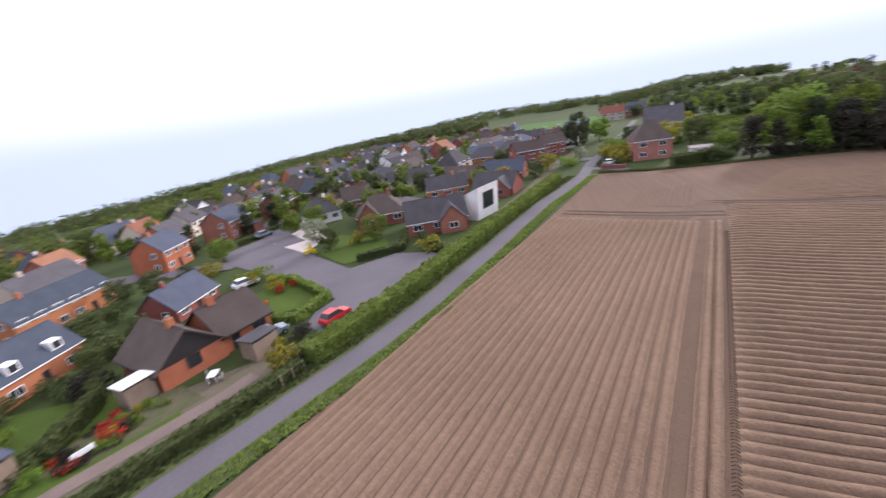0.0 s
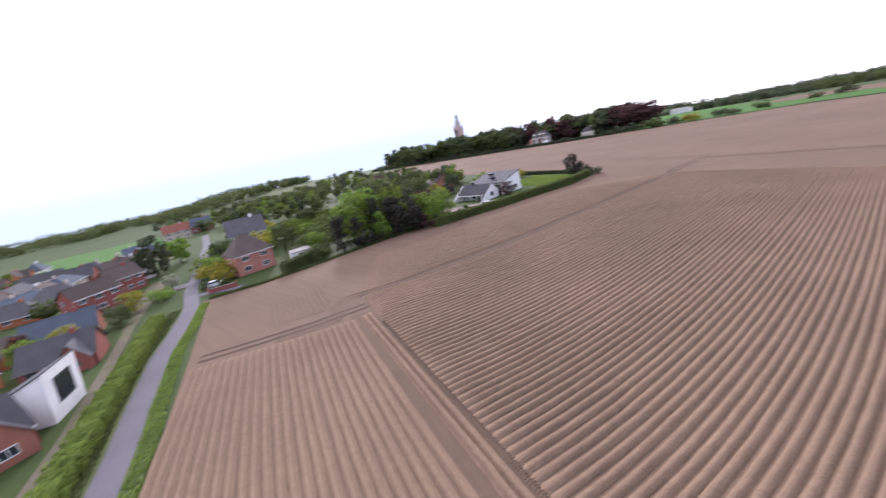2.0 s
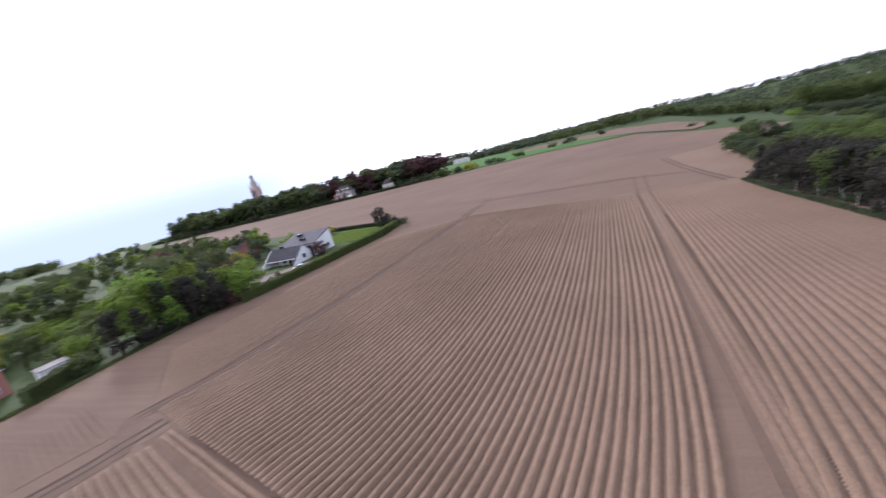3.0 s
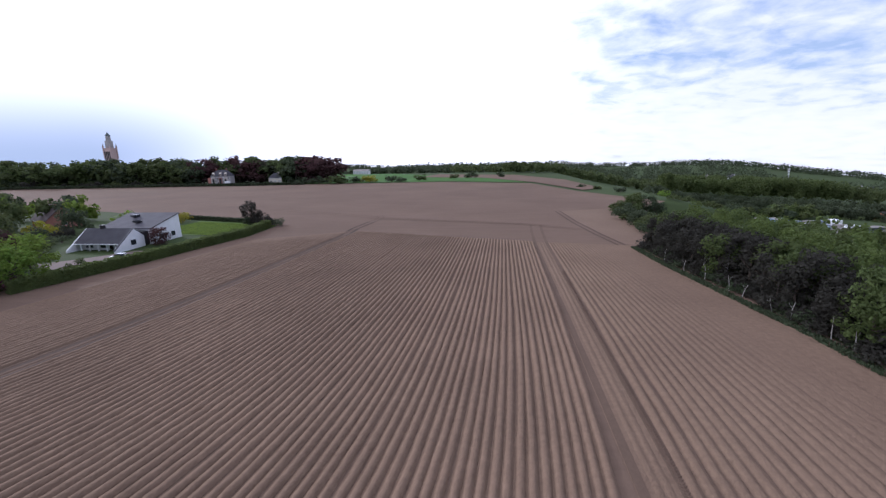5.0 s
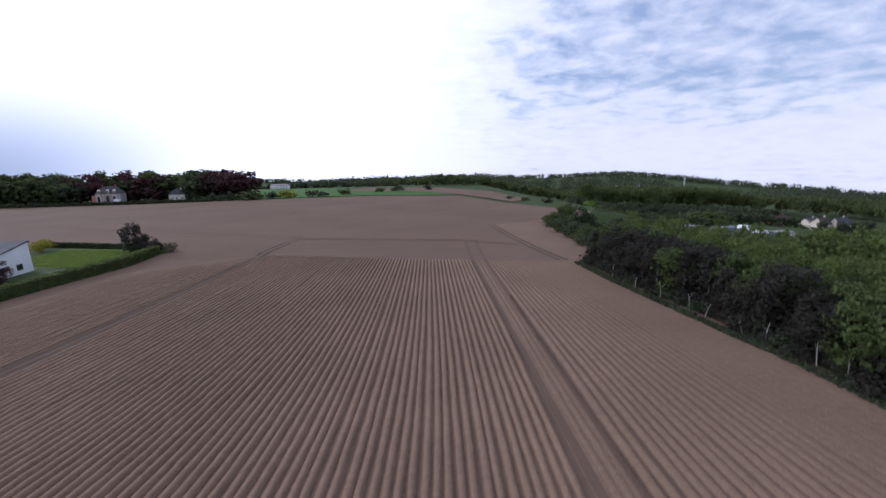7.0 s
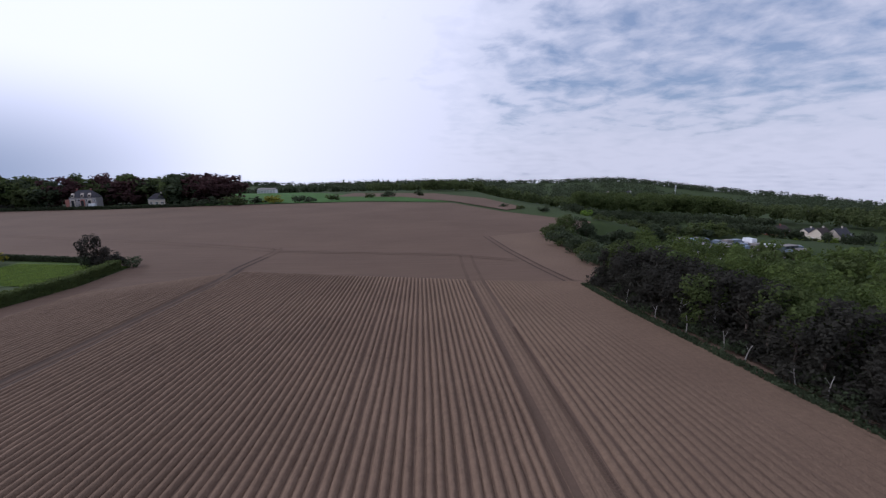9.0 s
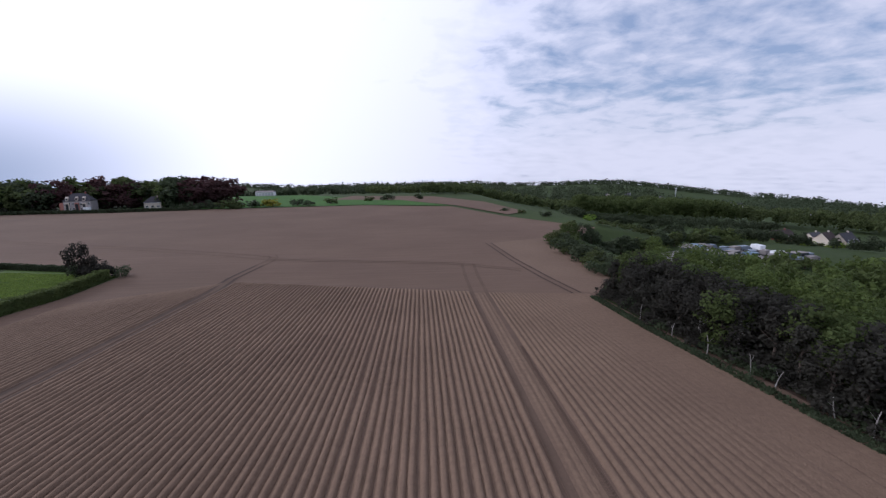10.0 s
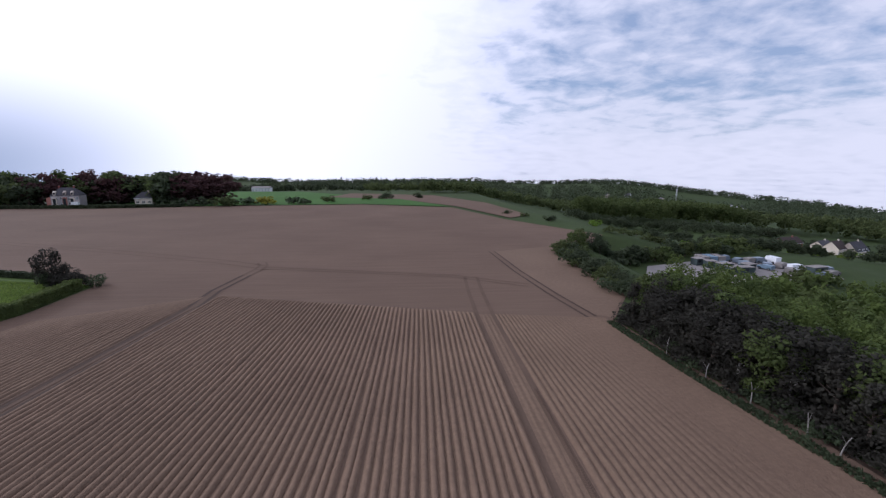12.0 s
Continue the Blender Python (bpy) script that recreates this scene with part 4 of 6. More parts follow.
def rear_block(x, length):
    """The taller block: one long slope that rises to a sheer north wall."""
    h = thing("slope_house", None, "tall white rendered house block under one long grey roof slope", "house", pose(x, 0, 0), "white house by the field")
    part("wall", prism([(99.2, -0.3), (109.8, -0.3), (109.5, 6.7), (99.2, 4.2)], -length, 0), RENDER_WHITE, h)
    part("roof", prism([(98.7, 4.1), (109.6, 6.74), (110.0, 6.4), (110.0, 6.6), (109.6, 7.0), (98.7, 4.34)], -length - 0.2, 0.12), ROOF_GREY, h)
    part("roof_edge", prism([(98.7, 4.12), (109.6, 6.76), (109.6, 7.04), (98.7, 4.38)], 0.123, 0.2), DARK_METAL, h)
    for k, yy in enumerate((101.5, 105.5)):
        sk = part("skylight", box(-7.5 - 4 * k, yy, 4.75 + 0.243 * (yy - 99), -5.6 - 4 * k, yy + 1.3, 5.25 + 0.243 * (yy - 99), 0.03), DARK_METAL, h)
        part("pane", box(-7.3 - 4 * k, yy + 0.15, 5.253 + 0.243 * (yy - 99), -5.8 - 4 * k, yy + 1.15, 5.29 + 0.243 * (yy - 99)), GLASS, sk)
    part("entry_recess", box(-8.0, 97.3, -0.2, -1.2, 99.19, 3.6), BLACK_BOARD, h, "dark boarded link between the blocks")
    window(h, 0.0, 102.0, 0.9, 1.6, 1.3, 0, DARK_METAL)
    window(h, 0.0, 106.5, 0.9, 1.4, 1.3, 0, DARK_METAL)


front_block(-91.0, 13.5)
rear_block(-90.2, 15.0)


# the manor, its lodge, the far hall, the tower and the mast
def manor(x, y, ang):
    h = thing("manor_house", None, "old pale brick manor with a grey slate roof before dark trees", "manor", pose(x, y, float(height(x, y)), 0, 0, ang) @ Matrix.Diagonal((0.7, 0.75, 0.86, 1)))
    part("wall", box(-10.5, -6, -0.4, 10.5, 6, 8.2), STONE, h)
    part("roof", roof_mesh(21, 12, 8.2, 5.0, "hip"), ROOF_GREY, h)
    for c in range(7):
        for r in range(2):
            window(h, -9 + 3 * c, -6, 1.2 + 3.6 * r, 1.3, 2.0, -90, PAINT_WHITE)
    for c in (-6.0, 5.0):
        ch = part("chimney", box(c - 0.5, -0.5, 11.8, c + 0.5, 0.5, 14.6, 0.05), BRICK_RED, h)
        part("chimney_cap", box(c - 0.6, -0.6, 14.6, c + 0.6, 0.6, 14.8), CONCRETE, ch)
    for c in (-7.4, 0.0, 5.6):
        bay = part("bay", box(c - 1.5, -7.2, 0, c + 1.5, -6.003, 6.6, 0.15), RENDER_CREAM if c else BRICK_PINK, h)
        part("bay_pane", box(c - 1.1, -7.26, 1.2, c + 1.1, -7.18, 5.8), GLASS, bay)
        dm = part("dormer", prism([(-6.3, 8.0), (-3.0, 8.0), (-3.0, 10.2), (-4.6, 11.2), (-6.3, 10.2)], c - 1.0, c + 1.0), RENDER_CREAM, h)
        part("dormer_pane", box(c - 0.7, -6.36, 8.6, c + 0.7, -6.28, 10.0), GLASS, dm)
    part("side_wing", box(-14.5, -4.5, -0.4, -10.503, 4.5, 6.4, 0.05), BRICK_PINK, h)
    part("porch", box(5.2, -9.0, 0, 10.2, -6.003, 3.4, 0.1), PAINT_WHITE, h, "white glazed porch")


manor(-214, 318, 12)
house(-176, 331, 12, 10, 8, 4.4, 3.4, "hip", RENDER_CREAM, ROOF_GREY, "small pale lodge at the edge of the trees", group="manor buildings")


def far_hall(x, y, ang, w, d, hh, label):
    z = float(height(x, y))
    h = thing("hall", None, label, "hall", pose(x, y, z, 0, 0, ang))
    part("wall", box(-w / 2, -d / 2, -1, w / 2, d / 2, hh), RENDER_WHITE, h)
    part("roof", roof_mesh(w, d, hh, 1.4, "gable"), CONCRETE, h)
    for k in range(6):
        part("loading_door", box(-w / 2 + w * (k + 0.3) / 6, -d / 2 - 0.06, 0, -w / 2 + w * (k + 0.75) / 6, -d / 2 + 0.02, 3.2), STEEL, h)


far_hall(-163, 520, 4, 19, 11, 4.2, "long white farm hall with a pale roof")


def tower(x, y):
    z = float(height(x, y))
    t = thing("tower", None, "tall brick tower with a stepped stone crown above the trees", "tower", pose(x, y, z))
    part("shaft", prism([(-5.2, 0), (5.2, 0), (4.3, 38), (-4.3, 38)], -4.3, 4.3), TOWER_BRICK, t)
    for sx in (-1, 1):
        for sy in (-1, 1):
            b = part("pinnacle", box(sx * 4.3 - 0.7, sy * 4.3 - 0.7, 26, sx * 4.3 + 0.7, sy * 4.3 + 0.7, 40, 0.2), TOWER_BRICK, t)
            part("pinnacle_cap", tube(0.7, 0.05, 3.0, 6), STONE, b, at=pose(sx * 4.3, sy * 4.3, 40))
    for k in range(4):
        for s in (-1, 1):
            part("belfry_slot", box(-3.5 + 2.05 * k, s * 4.6 - 0.4, 16, -2.6 + 2.05 * k, s * 4.6 + 0.35, 34), DARK_METAL, t)
    part("upper_stage", box(-2.9, -2.9, 38, 2.9, 2.9, 46, 0.5), STONE, t)
    part("lantern_stage", tube(2.6, 2.2, 5.5, 8), STONE, t, at=pose(0, 0, 46))
    part("cupola", tube(2.9, 0.5, 3.2, 8), DARK_TEAL, t, at=pose(0, 0, 51.5))
    part("finial", tube(0.3, 0.08, 2.6, 6), DARK_METAL, t, at=pose(0, 0, 54.6))


tower(-440, 455)


def mast(x, y, hgt):
    z = float(height(x, y))
    m = thing("radio_mast", None, "thin steel radio mast on the far hills", "mast", pose(x, y, z))
    part("pole", tube(0.9, 0.4, hgt, 6), STEEL, m)
    for k in range(3):
        part("antenna", box(-1.6, -0.3, hgt * (0.7 + 0.1 * k), 1.6, 0.3, hgt * (0.7 + 0.1 * k) + 2.5), PAINT_WHITE, m)


mast(560, 900, 46)


# ---- plants ----
def leaves(centres, radii, per, size, rng, flat=0.85, inner=0.55):
    """Small leaf sprays scattered through lobes: vertices and faces."""
    V, F = [], []
    base = 0
    for c, r in zip(centres, radii):
        k = int(per * (r * r))
        d = rng.normal(size=(k, 3))
        d /= np.linalg.norm(d, axis=1)[:, None]
        rad = r * (inner + (1 - inner) * rng.random(k) ** 0.5) * (0.9 + 0.17 * rng.random(k))
        p = np.asarray(c)[None] + d * rad[:, None] * np.array([1, 1, flat])
        n = d + rng.normal(0, 0.55, (k, 3)) + np.array([0, 0, 0.35])
        n /= np.linalg.norm(n, axis=1)[:, None]
        a = np.cross(n, rng.normal(size=(k, 3)))
        a /= np.linalg.norm(a, axis=1)[:, None] + 1e-9
        b = np.cross(n, a)
        s = size * (0.6 + 0.8 * rng.random(k))[:, None]
        q = np.stack([p - a * s, p + b * s * 0.7 - n * s * 0.2, p + a * s, p - b * s * 0.7 - n * s * 0.2], 1)
        V.append(q.reshape(-1, 3))
        F.append(np.arange(4 * k).reshape(k, 4) + base)
        base += 4 * k
    return np.concatenate(V), np.concatenate(F)


def crown_mesh(name, kind, seed, per=26, size=0.42):
    """A crown for a tree of about 10 m: lobes of leaves on an uneven outline."""
    rng = np.random.default_rng(seed)
    cs, rs = [], []
    if kind == "round":
        for _ in range(34):
            a, e = rng.uniform(0, 2 * np.pi), rng.uniform(-1.0, 1.0)
            rr = 3.1 * np.sqrt(max(0.05, 1 - (e * 0.9) ** 2)) * rng.uniform(0.75, 1.05)
            cs.append((rr * np.cos(a), rr * np.sin(a), 5.3 + e * 3.7))
            rs.append(rng.uniform(0.85, 1.5))
        cs.append((0, 0, 5.4)); rs.append(2.6)
    elif kind == "tall":
        for _ in range(26):
            h = rng.uniform(1.2, 10.2)
            rr = rng.uniform(0.5, 1.7) * (1 - abs(h - 5) / 7.5)
            a = rng.uniform(0, 2 * np.pi)
            cs.append((rr * np.cos(a), rr * np.sin(a), h)); rs.append(rng.uniform(0.8, 1.35))
    elif kind == "cone":
        for i in range(26):
            h = 0.7 + 9.2 * i / 26
            rr = (1 - h / 10.8) * 1.9
            a = i * 2.4
            cs.append((rr * np.cos(a), rr * np.sin(a), h)); rs.append(0.55 + 0.8 * (1 - h / 10.5))
    elif kind == "bush":
        for _ in range(14):
            a = rng.uniform(0, 2 * np.pi)
            rr = rng.uniform(0.3, 2.6)
            cs.append((rr * np.cos(a), rr * np.sin(a), rng.uniform(0.9, 3.6 - rr * 0.6))); rs.append(rng.uniform(0.8, 1.35))
    v, f = leaves(cs, rs, per, size, rng)
    v[:, 2] = np.maximum(v[:, 2], 0.05)
    return mesh_of(name, v.tolist(), f.tolist(), LEAF_MID)


def trunk_mesh(kind):
    h = {"round": 6.0, "tall": 8.0, "cone": 8.0, "bush": 1.6}[kind]
    bm = tube(0.26, 0.09, h, 7, bend=0.1)
    if kind in ("round", "tall"):
        for i in range(6):
            a = i * 1.1 + 0.3
            z = h * (0.45 + 0.08 * i)
            limb = tube(0.09, 0.03, 2.4, 5)
            m = Matrix.Translation((0, 0, z)) @ Matrix.Rotation(a, 4, "Z") @ Matrix.Rotation(radians(48), 4, "Y")
            bmesh.ops.transform(limb, matrix=m, verts=limb.verts)
            tmp = bpy.data.meshes.new("limb")
            limb.to_mesh(tmp)
            limb.free()
            bm.from_mesh(tmp)
            bpy.data.meshes.remove(tmp)
    me = bpy.data.meshes.new("trunk")
    bm.to_mesh(me)
    bm.free()
    me.materials.append(BARK)
    return me


CROWNS = {k: [crown_mesh("crown", k, 10 * n + i, per, size) for i in range(count)] for n, (k, count, per, size) in enumerate((("round", 4, 36, 0.25), ("tall", 3, 35, 0.255), ("cone", 2, 44, 0.25), ("bush", 3, 36, 0.225)))}
FAR_CROWNS = {k: [crown_mesh("crown", k, 200 + 10 * n + i, per, size) for i in range(3)] for n, (k, per, size) in enumerate((("round", 11, 0.58), ("tall", 12, 0.54), ("cone", 16, 0.46), ("bush", 12, 0.46)))}
PARK_CROWNS = {k: [crown_mesh("crown", k, 300 + 10 * n + i, 19, 0.40) for i in range(4)] for n, k in enumerate(("round", "tall"))}
TRUNKS = {k: trunk_mesh(k) for k in CROWNS}
WORDS = {LEAF_MID: "green", LEAF_FRESH: "fresh light green", LEAF_DARK: "dark green", LEAF_COPPER: "copper-red", LEAF_GOLD: "yellow-green", LEAF_FOREST: "green", LEAF_THICKET: "dark brownish", LEAF_BLOSSOM: "white blossoming",
         LEAF_RED: "red flowering", LEAF_HEDGE_DULL: "dull green", LEAF_YELLOW: "yellow flowering"}
tree_rng = random.Random(3)


def tree(x, y, hgt, kind="round", mat=None, wide=1.0, group="", sink=0.0, bark=None):
    mat = mat or LEAF_MID
    name = "shrub" if kind == "bush" else "tree"
    s = hgt / {"round": 10.2, "tall": 11.2, "cone": 10.4, "bush": 4.6}[kind]
    form = {"round": "broad-crowned tree", "tall": "tall narrow tree", "cone": "pointed conifer", "bush": "dense shrub"}[kind]
    t = thing(name, None, WORDS[mat] + " leafy " + form, "shrub" if kind == "bush" else "tree",
              pose(x, y, float(height(x, y)) - sink - 0.05, 0, 0, tree_rng.uniform(0, 360)) @ Matrix.Diagonal((s * wide, s * wide, s, 1)), group)
    tr = part("trunk", TRUNKS[kind], BARK, t)
    if bark:
        tr.material_slots[0].link = "OBJECT"
        tr.material_slots[0].material = bark
    shapes = PARK_CROWNS if group.startswith("park trees") else FAR_CROWNS if math.hypot(x + 10, y - 40) > 140 else CROWNS
    c = part("crown", tree_rng.choice(shapes[kind]), mat, t)
    c.material_slots[0].link = "OBJECT"
    c.material_slots[0].material = mat
    return t


def hedge(line, width, hgt, label, mat=None, per=26, size=0.17, seed=1, name="hedge"):
    """A clipped hedge: a dense core with leaves standing out of its faces."""
    mat = mat or LEAF_HEDGE
    rng = np.random.default_rng(seed)
    P = [np.array(p, float) for p in line]
    V, F, LV, LF = [], [], [], []
    for a, b in zip(P, P[1:]):
        L = np.linalg.norm(b - a)
        d = (b - a) / L
        nrm = np.array([-d[1], d[0]])
        za, zb = float(height(*a)), float(height(*b))
        i = len(V)
        for q, z in ((a, za), (b, zb)):
            for s, zz in ((-0.42, -0.1), (0.42, -0.1), (0.40, hgt * 0.93), (-0.40, hgt * 0.93)):
                V.append((*(q + nrm * s * width), z + zz))
        for j in range(4):
            k = (j + 1) % 4
            F.append((i + j, i + k, i + 4 + k, i + 4 + j))
        F += [(i, i + 3, i + 2, i + 1), (i + 4, i + 5, i + 6, i + 7)]
        area = L * (width + 2 * hgt)
        k = int(area * per)
        s = rng.random(k) * L
        w = rng.random(k) * (width + 2 * hgt)
        off = np.where(w < hgt, -0.5 * width, np.where(w < hgt + width, w - hgt - width / 2, 0.5 * width))
        up = np.where(w < hgt, w, np.where(w < hgt + width, hgt, width + 2 * hgt - w))
        lump = 0.10 * np.sin(s * 1.3 + seed) + 0.08 * np.sin(s * 3.1)
        c = np.zeros((k, 3))
        c[:, :2] = a + d * s[:, None] + nrm * (off * (1 + lump * 0.5) + rng.normal(0, 0.05, k))[:, None]
        c[:, 2] = za + (zb - za) * s / L + up * (1 + lump * 0.6) + rng.normal(0, 0.05, k)
        n = rng.normal(size=(k, 3)) + np.array([0, 0, 0.6])
        t1 = np.cross(n, rng.normal(size=(k, 3)))
        t1 /= np.linalg.norm(t1, axis=1)[:, None]
        t2 = np.cross(n, t1)
        t2 /= np.linalg.norm(t2, axis=1)[:, None]
        sz = size * (0.6 + 0.8 * rng.random(k))[:, None]
        q = np.stack([c - t1 * sz, c + t2 * sz * 0.8, c + t1 * sz, c - t2 * sz * 0.8], 1).reshape(-1, 3)
        base = len(LV)
        LV += q.tolist()
        LF += (np.arange(4 * k).reshape(k, 4) + base).tolist()
    h = thing(name, None, label, "hedge")
    part("hedge_core", mesh_of("hedge_core", V, F, mat), mat, h, "dense inner twigs")
    part("foliage", mesh_of("foliage", LV, LF, mat), mat, h)
    return h


# hedges
hedge([(-15.9, -36.4), (-27.9, -31.3), (-42.9, -26), (-57, -20.9), (-71.9, -15.6), (-92, -8.4)], 2.4, 1.8, "broad clipped bright green hedge along the lane", per=22, seed=2)
hedge([(1.4, -45.0), (-5.8, -41.2), (-11.8, -38.2), (-15.0, -36.8)], 1.5, 1.1, "lower dark green hedge beside the lane", LEAF_MID, seed=3)
hedge([(-83.2, 58), (-80.5, 67.5), (-77.2, 79.5), (-75.2, 90), (-70.8, 110), (-71.6, 125)], 1.9, 2.3, "clipped green hedge between field and garden", LEAF_HEDGE_DULL, seed=4)
hedge([(-73, 127), (-85, 134), (-116, 142.5)], 1.0, 1.4, "low dark hedge behind the lawn", LEAF_DARK, per=16, seed=5)
hedge([(-93.5, 18), (-96, 26), (-100, 33), (-110, 38)], 2.0, 2.6, "tall garden hedge beside the brick house", LEAF_MID, seed=6)
hedge([(-24.3, -42.9), (-30.7, -41.4), (-37.3, -50.2), (-38.5, -55.2)], 0.9, 1.1, "low clipped hedge round a front lawn", seed=7)
hedge([(-24.4, -43.1), (-24.6, -49.4)], 0.9, 1.1, "low clipped hedge round a front lawn", seed=8)
hedge([(-45.4, -28.8), (-54.7, -34.4)], 1.0, 1.2, "low hedge before a brick bungalow", LEAF_MID, seed=9)
hedge([(-44.6, -42.9), (-48.5, -36.3), (-54.1, -37.3)], 1.0, 1.2, "low hedge before a brick bungalow", LEAF_MID, seed=10)
hedge([(-3.0, -53.0), (-6.3, -53.8), (-9.6, -55.2), (-12.6, -58.8)], 1.0, 1.6, "dark garden hedge between two plots", LEAF_MID, seed=11)
hedge([(-60.7, -76.7), (-72.6, -74.8)], 0.9, 0.9, "low hedge at the kerb", LEAF_MID, seed=12)
beds = random.Random(14)
for k in range(26):
    x, y = -2.6 - 9.4 * beds.random(), -48.6 - 4.0 * beds.random()
    y += 0.35 * (-x - 4) * 0.6
    tree(x, y, beds.uniform(0.5, 1.3), "bush", beds.choice((LEAF_MID, LEAF_DARK, LEAF_FRESH, LEAF_RED, LEAF_THICKET, LEAF_GOLD)), 1.3, "plants of the garden bed")
# clipped rows of the cemetery behind the trees
for i in range(9):
    x0 = -112 - 8.5 * i
    hedge([(x0, 41 + 1.4 * i), (x0 - 4, 58 + 1.2 * i), (x0 - 7, 76 + 1.0 * i)], 0.9, 1.5, "clipped hedge row of a terraced cemetery", LEAF_HEDGE, per=9, size=0.25, seed=20 + i)
    strip("gravel_path", [(x0 - 3.6, 42 + 1.4 * i), (x0 - 10.5, 76 + 1.0 * i)], 1.2, PAVING, "pale gravel path between hedge rows", "path", z=0.04)

# the belt of trees between the brick house and the white house
for x, y, hgt, kind, mat, wide in ((-95, 28, 4, "bush", LEAF_MID, 1.2), (-94, 35, 9.0, "tall", LEAF_THICKET, 1.4), (-97, 41, 12, "round", LEAF_FRESH, 1.1), (-95, 47, 11, "tall", LEAF_DARK, 1.2), (-101, 47, 13, "round", LEAF_FRESH, 1.2),
                                   (-93, 52, 10, "tall", LEAF_THICKET, 1.5), (-98, 56, 12, "round", LEAF_FRESH, 1.0), (-92, 57, 7, "round", LEAF_THICKET, 1.2), (-92, 62, 8.5, "round", LEAF_FRESH, 1.1), (-87.5, 66, 8.5, "round", LEAF_FRESH, 1.25),
                                   (-106, 56, 15, "round", LEAF_MID, 1.2), (-112, 62, 14, "round", LEAF_MID, 1.2), (-104, 66, 10, "round", LEAF_DARK, 1.2), (-100, 70, 8, "round", LEAF_COPPER, 1.1), (-110, 76, 11, "round", LEAF_MID, 1.2),
                                   (-118, 84, 9, "round", LEAF_DARK, 1.3), (-124, 70, 14, "round", LEAF_COPPER, 1.0), (-93, 43, 3.5, "bush", LEAF_THICKET, 1.6), (-91.5, 48, 3.5, "bush", LEAF_MID, 1.6), (-89, 63, 3, "bush", LEAF_THICKET, 1.6), (-85.5, 61.5, 7.5, "round", LEAF_FRESH, 1.15), (-87, 55, 8.5, "tall", LEAF_THICKET, 1.5), (-86.5, 58, 4, "bush", LEAF_COPPER, 1.5), (-90, 50, 8, "tall", LEAF_THICKET, 1.5), (-91, 46, 7, "tall", LEAF_FRESH, 1.6), (-91.5, 38.5, 7.5, "tall", LEAF_THICKET, 1.5)):
    tree(x, y, hgt * 1.15, kind, mat, wide, "belt of trees by the field")
# garden of the white house
tree(-79.8, 128.5, 11.2, "round", LEAF_THICKET, 0.72, sink=2.4)
tree(-79.3, 127.0, 4.2, "bush", LEAF_DARK, 0.9)
tree(-77.0, 127.8, 7.6, "round", LEAF_THICKET, 0.85, sink=1.8)
tree(-73.6, 127.0, 5.0, "bush", LEAF_THICKET, 1.15)
tree(-71, 127.5, 4.0, "bush", LEAF_DARK, 1.1)
tree(-87.6, 98.3, 5.6, "round", LEAF_COPPER, 1.25, sink=0.6)
tree(-125, 129, 6.6, "bush", LEAF_FRESH, 1.3)
tree(-110, 135, 5.6, "bush", LEAF_GOLD, 1.0)
tree(-84, 72, 3.5, "bush", LEAF_MID, 1.0)
tree(-128, 112, 9, "round", LEAF_DARK, 1.3)
tree(-140, 100, 10, "round", LEAF_MID, 1.3)
tree(-136, 110, 5.5, "bush", LEAF_GOLD, 1.2)
for x, y, hgt, mat in ((-128, 101, 5.0, LEAF_DARK), (-124, 106, 4.0, LEAF_THICKET), (-119, 100, 3.6, LEAF_DARK), (-117, 93, 4.2, LEAF_MID), (-131, 96, 6.0, LEAF_THICKET), (-112, 88, 3.4, LEAF_MID), (-122, 113, 2.6, LEAF_DARK), (-108, 84, 3.0, LEAF_HEDGE_DULL), (-116, 82, 5.0, LEAF_DARK)):
    tree(x, y, hgt, "bush", mat, 1.35, "shrubs beside the white house")
hedge([(-108, 97), (-116, 106), (-128, 118)], 1.4, 1.9, "dark clipped hedge between two gardens", LEAF_DARK, per=16, seed=41)

# the park round the manor
park = random.Random(8)
for i in range(116):
    f = i / 115
    x = -420 + 282 * f + park.uniform(-5, 5)
    y = 300 + 34 * f + park.uniform(-2, 26)
    if -232 < x < -196 and y < 332 or -186 < x < -168 and y < 340:
        y += 24
    mat = LEAF_COPPER if 0.62 < f < 0.80 and park.random() < 0.7 or f > 0.94 else park.choice((LEAF_DARK, LEAF_MID, LEAF_MID, LEAF_DARK, LEAF_FOREST))
    tree(x, y, park.uniform(17, 25), park.choice(("round", "round", "round", "tall")), mat, park.uniform(1.25, 1.65), "park trees round the manor", sink=1.5)
for i in range(24):
    f = i / 23
    if -245 < -430 + 310 * f < -160:
        continue
    tree(-430 + 310 * f + park.uniform(-4, 4), 292 + 24 * f + park.uniform(-3, 3), park.uniform(4, 8), "bush", park.choice((LEAF_DARK, LEAF_MID, LEAF_THICKET)), 1.5, "shrubs at the edge of the park")
CEMETERY_TREES = [(-150 - 260 * park.random(), 84 + 52 * park.random(), park.uniform(9, 15), park.uniform(3, 4.5)) for _ in range(44)] + [(-128 - 60 * park.random(), 60 + 30 * park.random(), park.uniform(4, 7), park.uniform(2, 3)) for _ in range(16)] + [(-175 - 240 * park.random(), 58 + 50 * park.random(), park.uniform(8, 13), park.uniform(3, 4.5)) for _ in range(26)]
hedge([(-430, 283), (-360, 287), (-290, 294), (-225, 301), (-186, 302), (-143, 309)], 2.0, 1.8, "low dark hedge before the park", LEAF_DARK, per=4, size=0.5, seed=90)
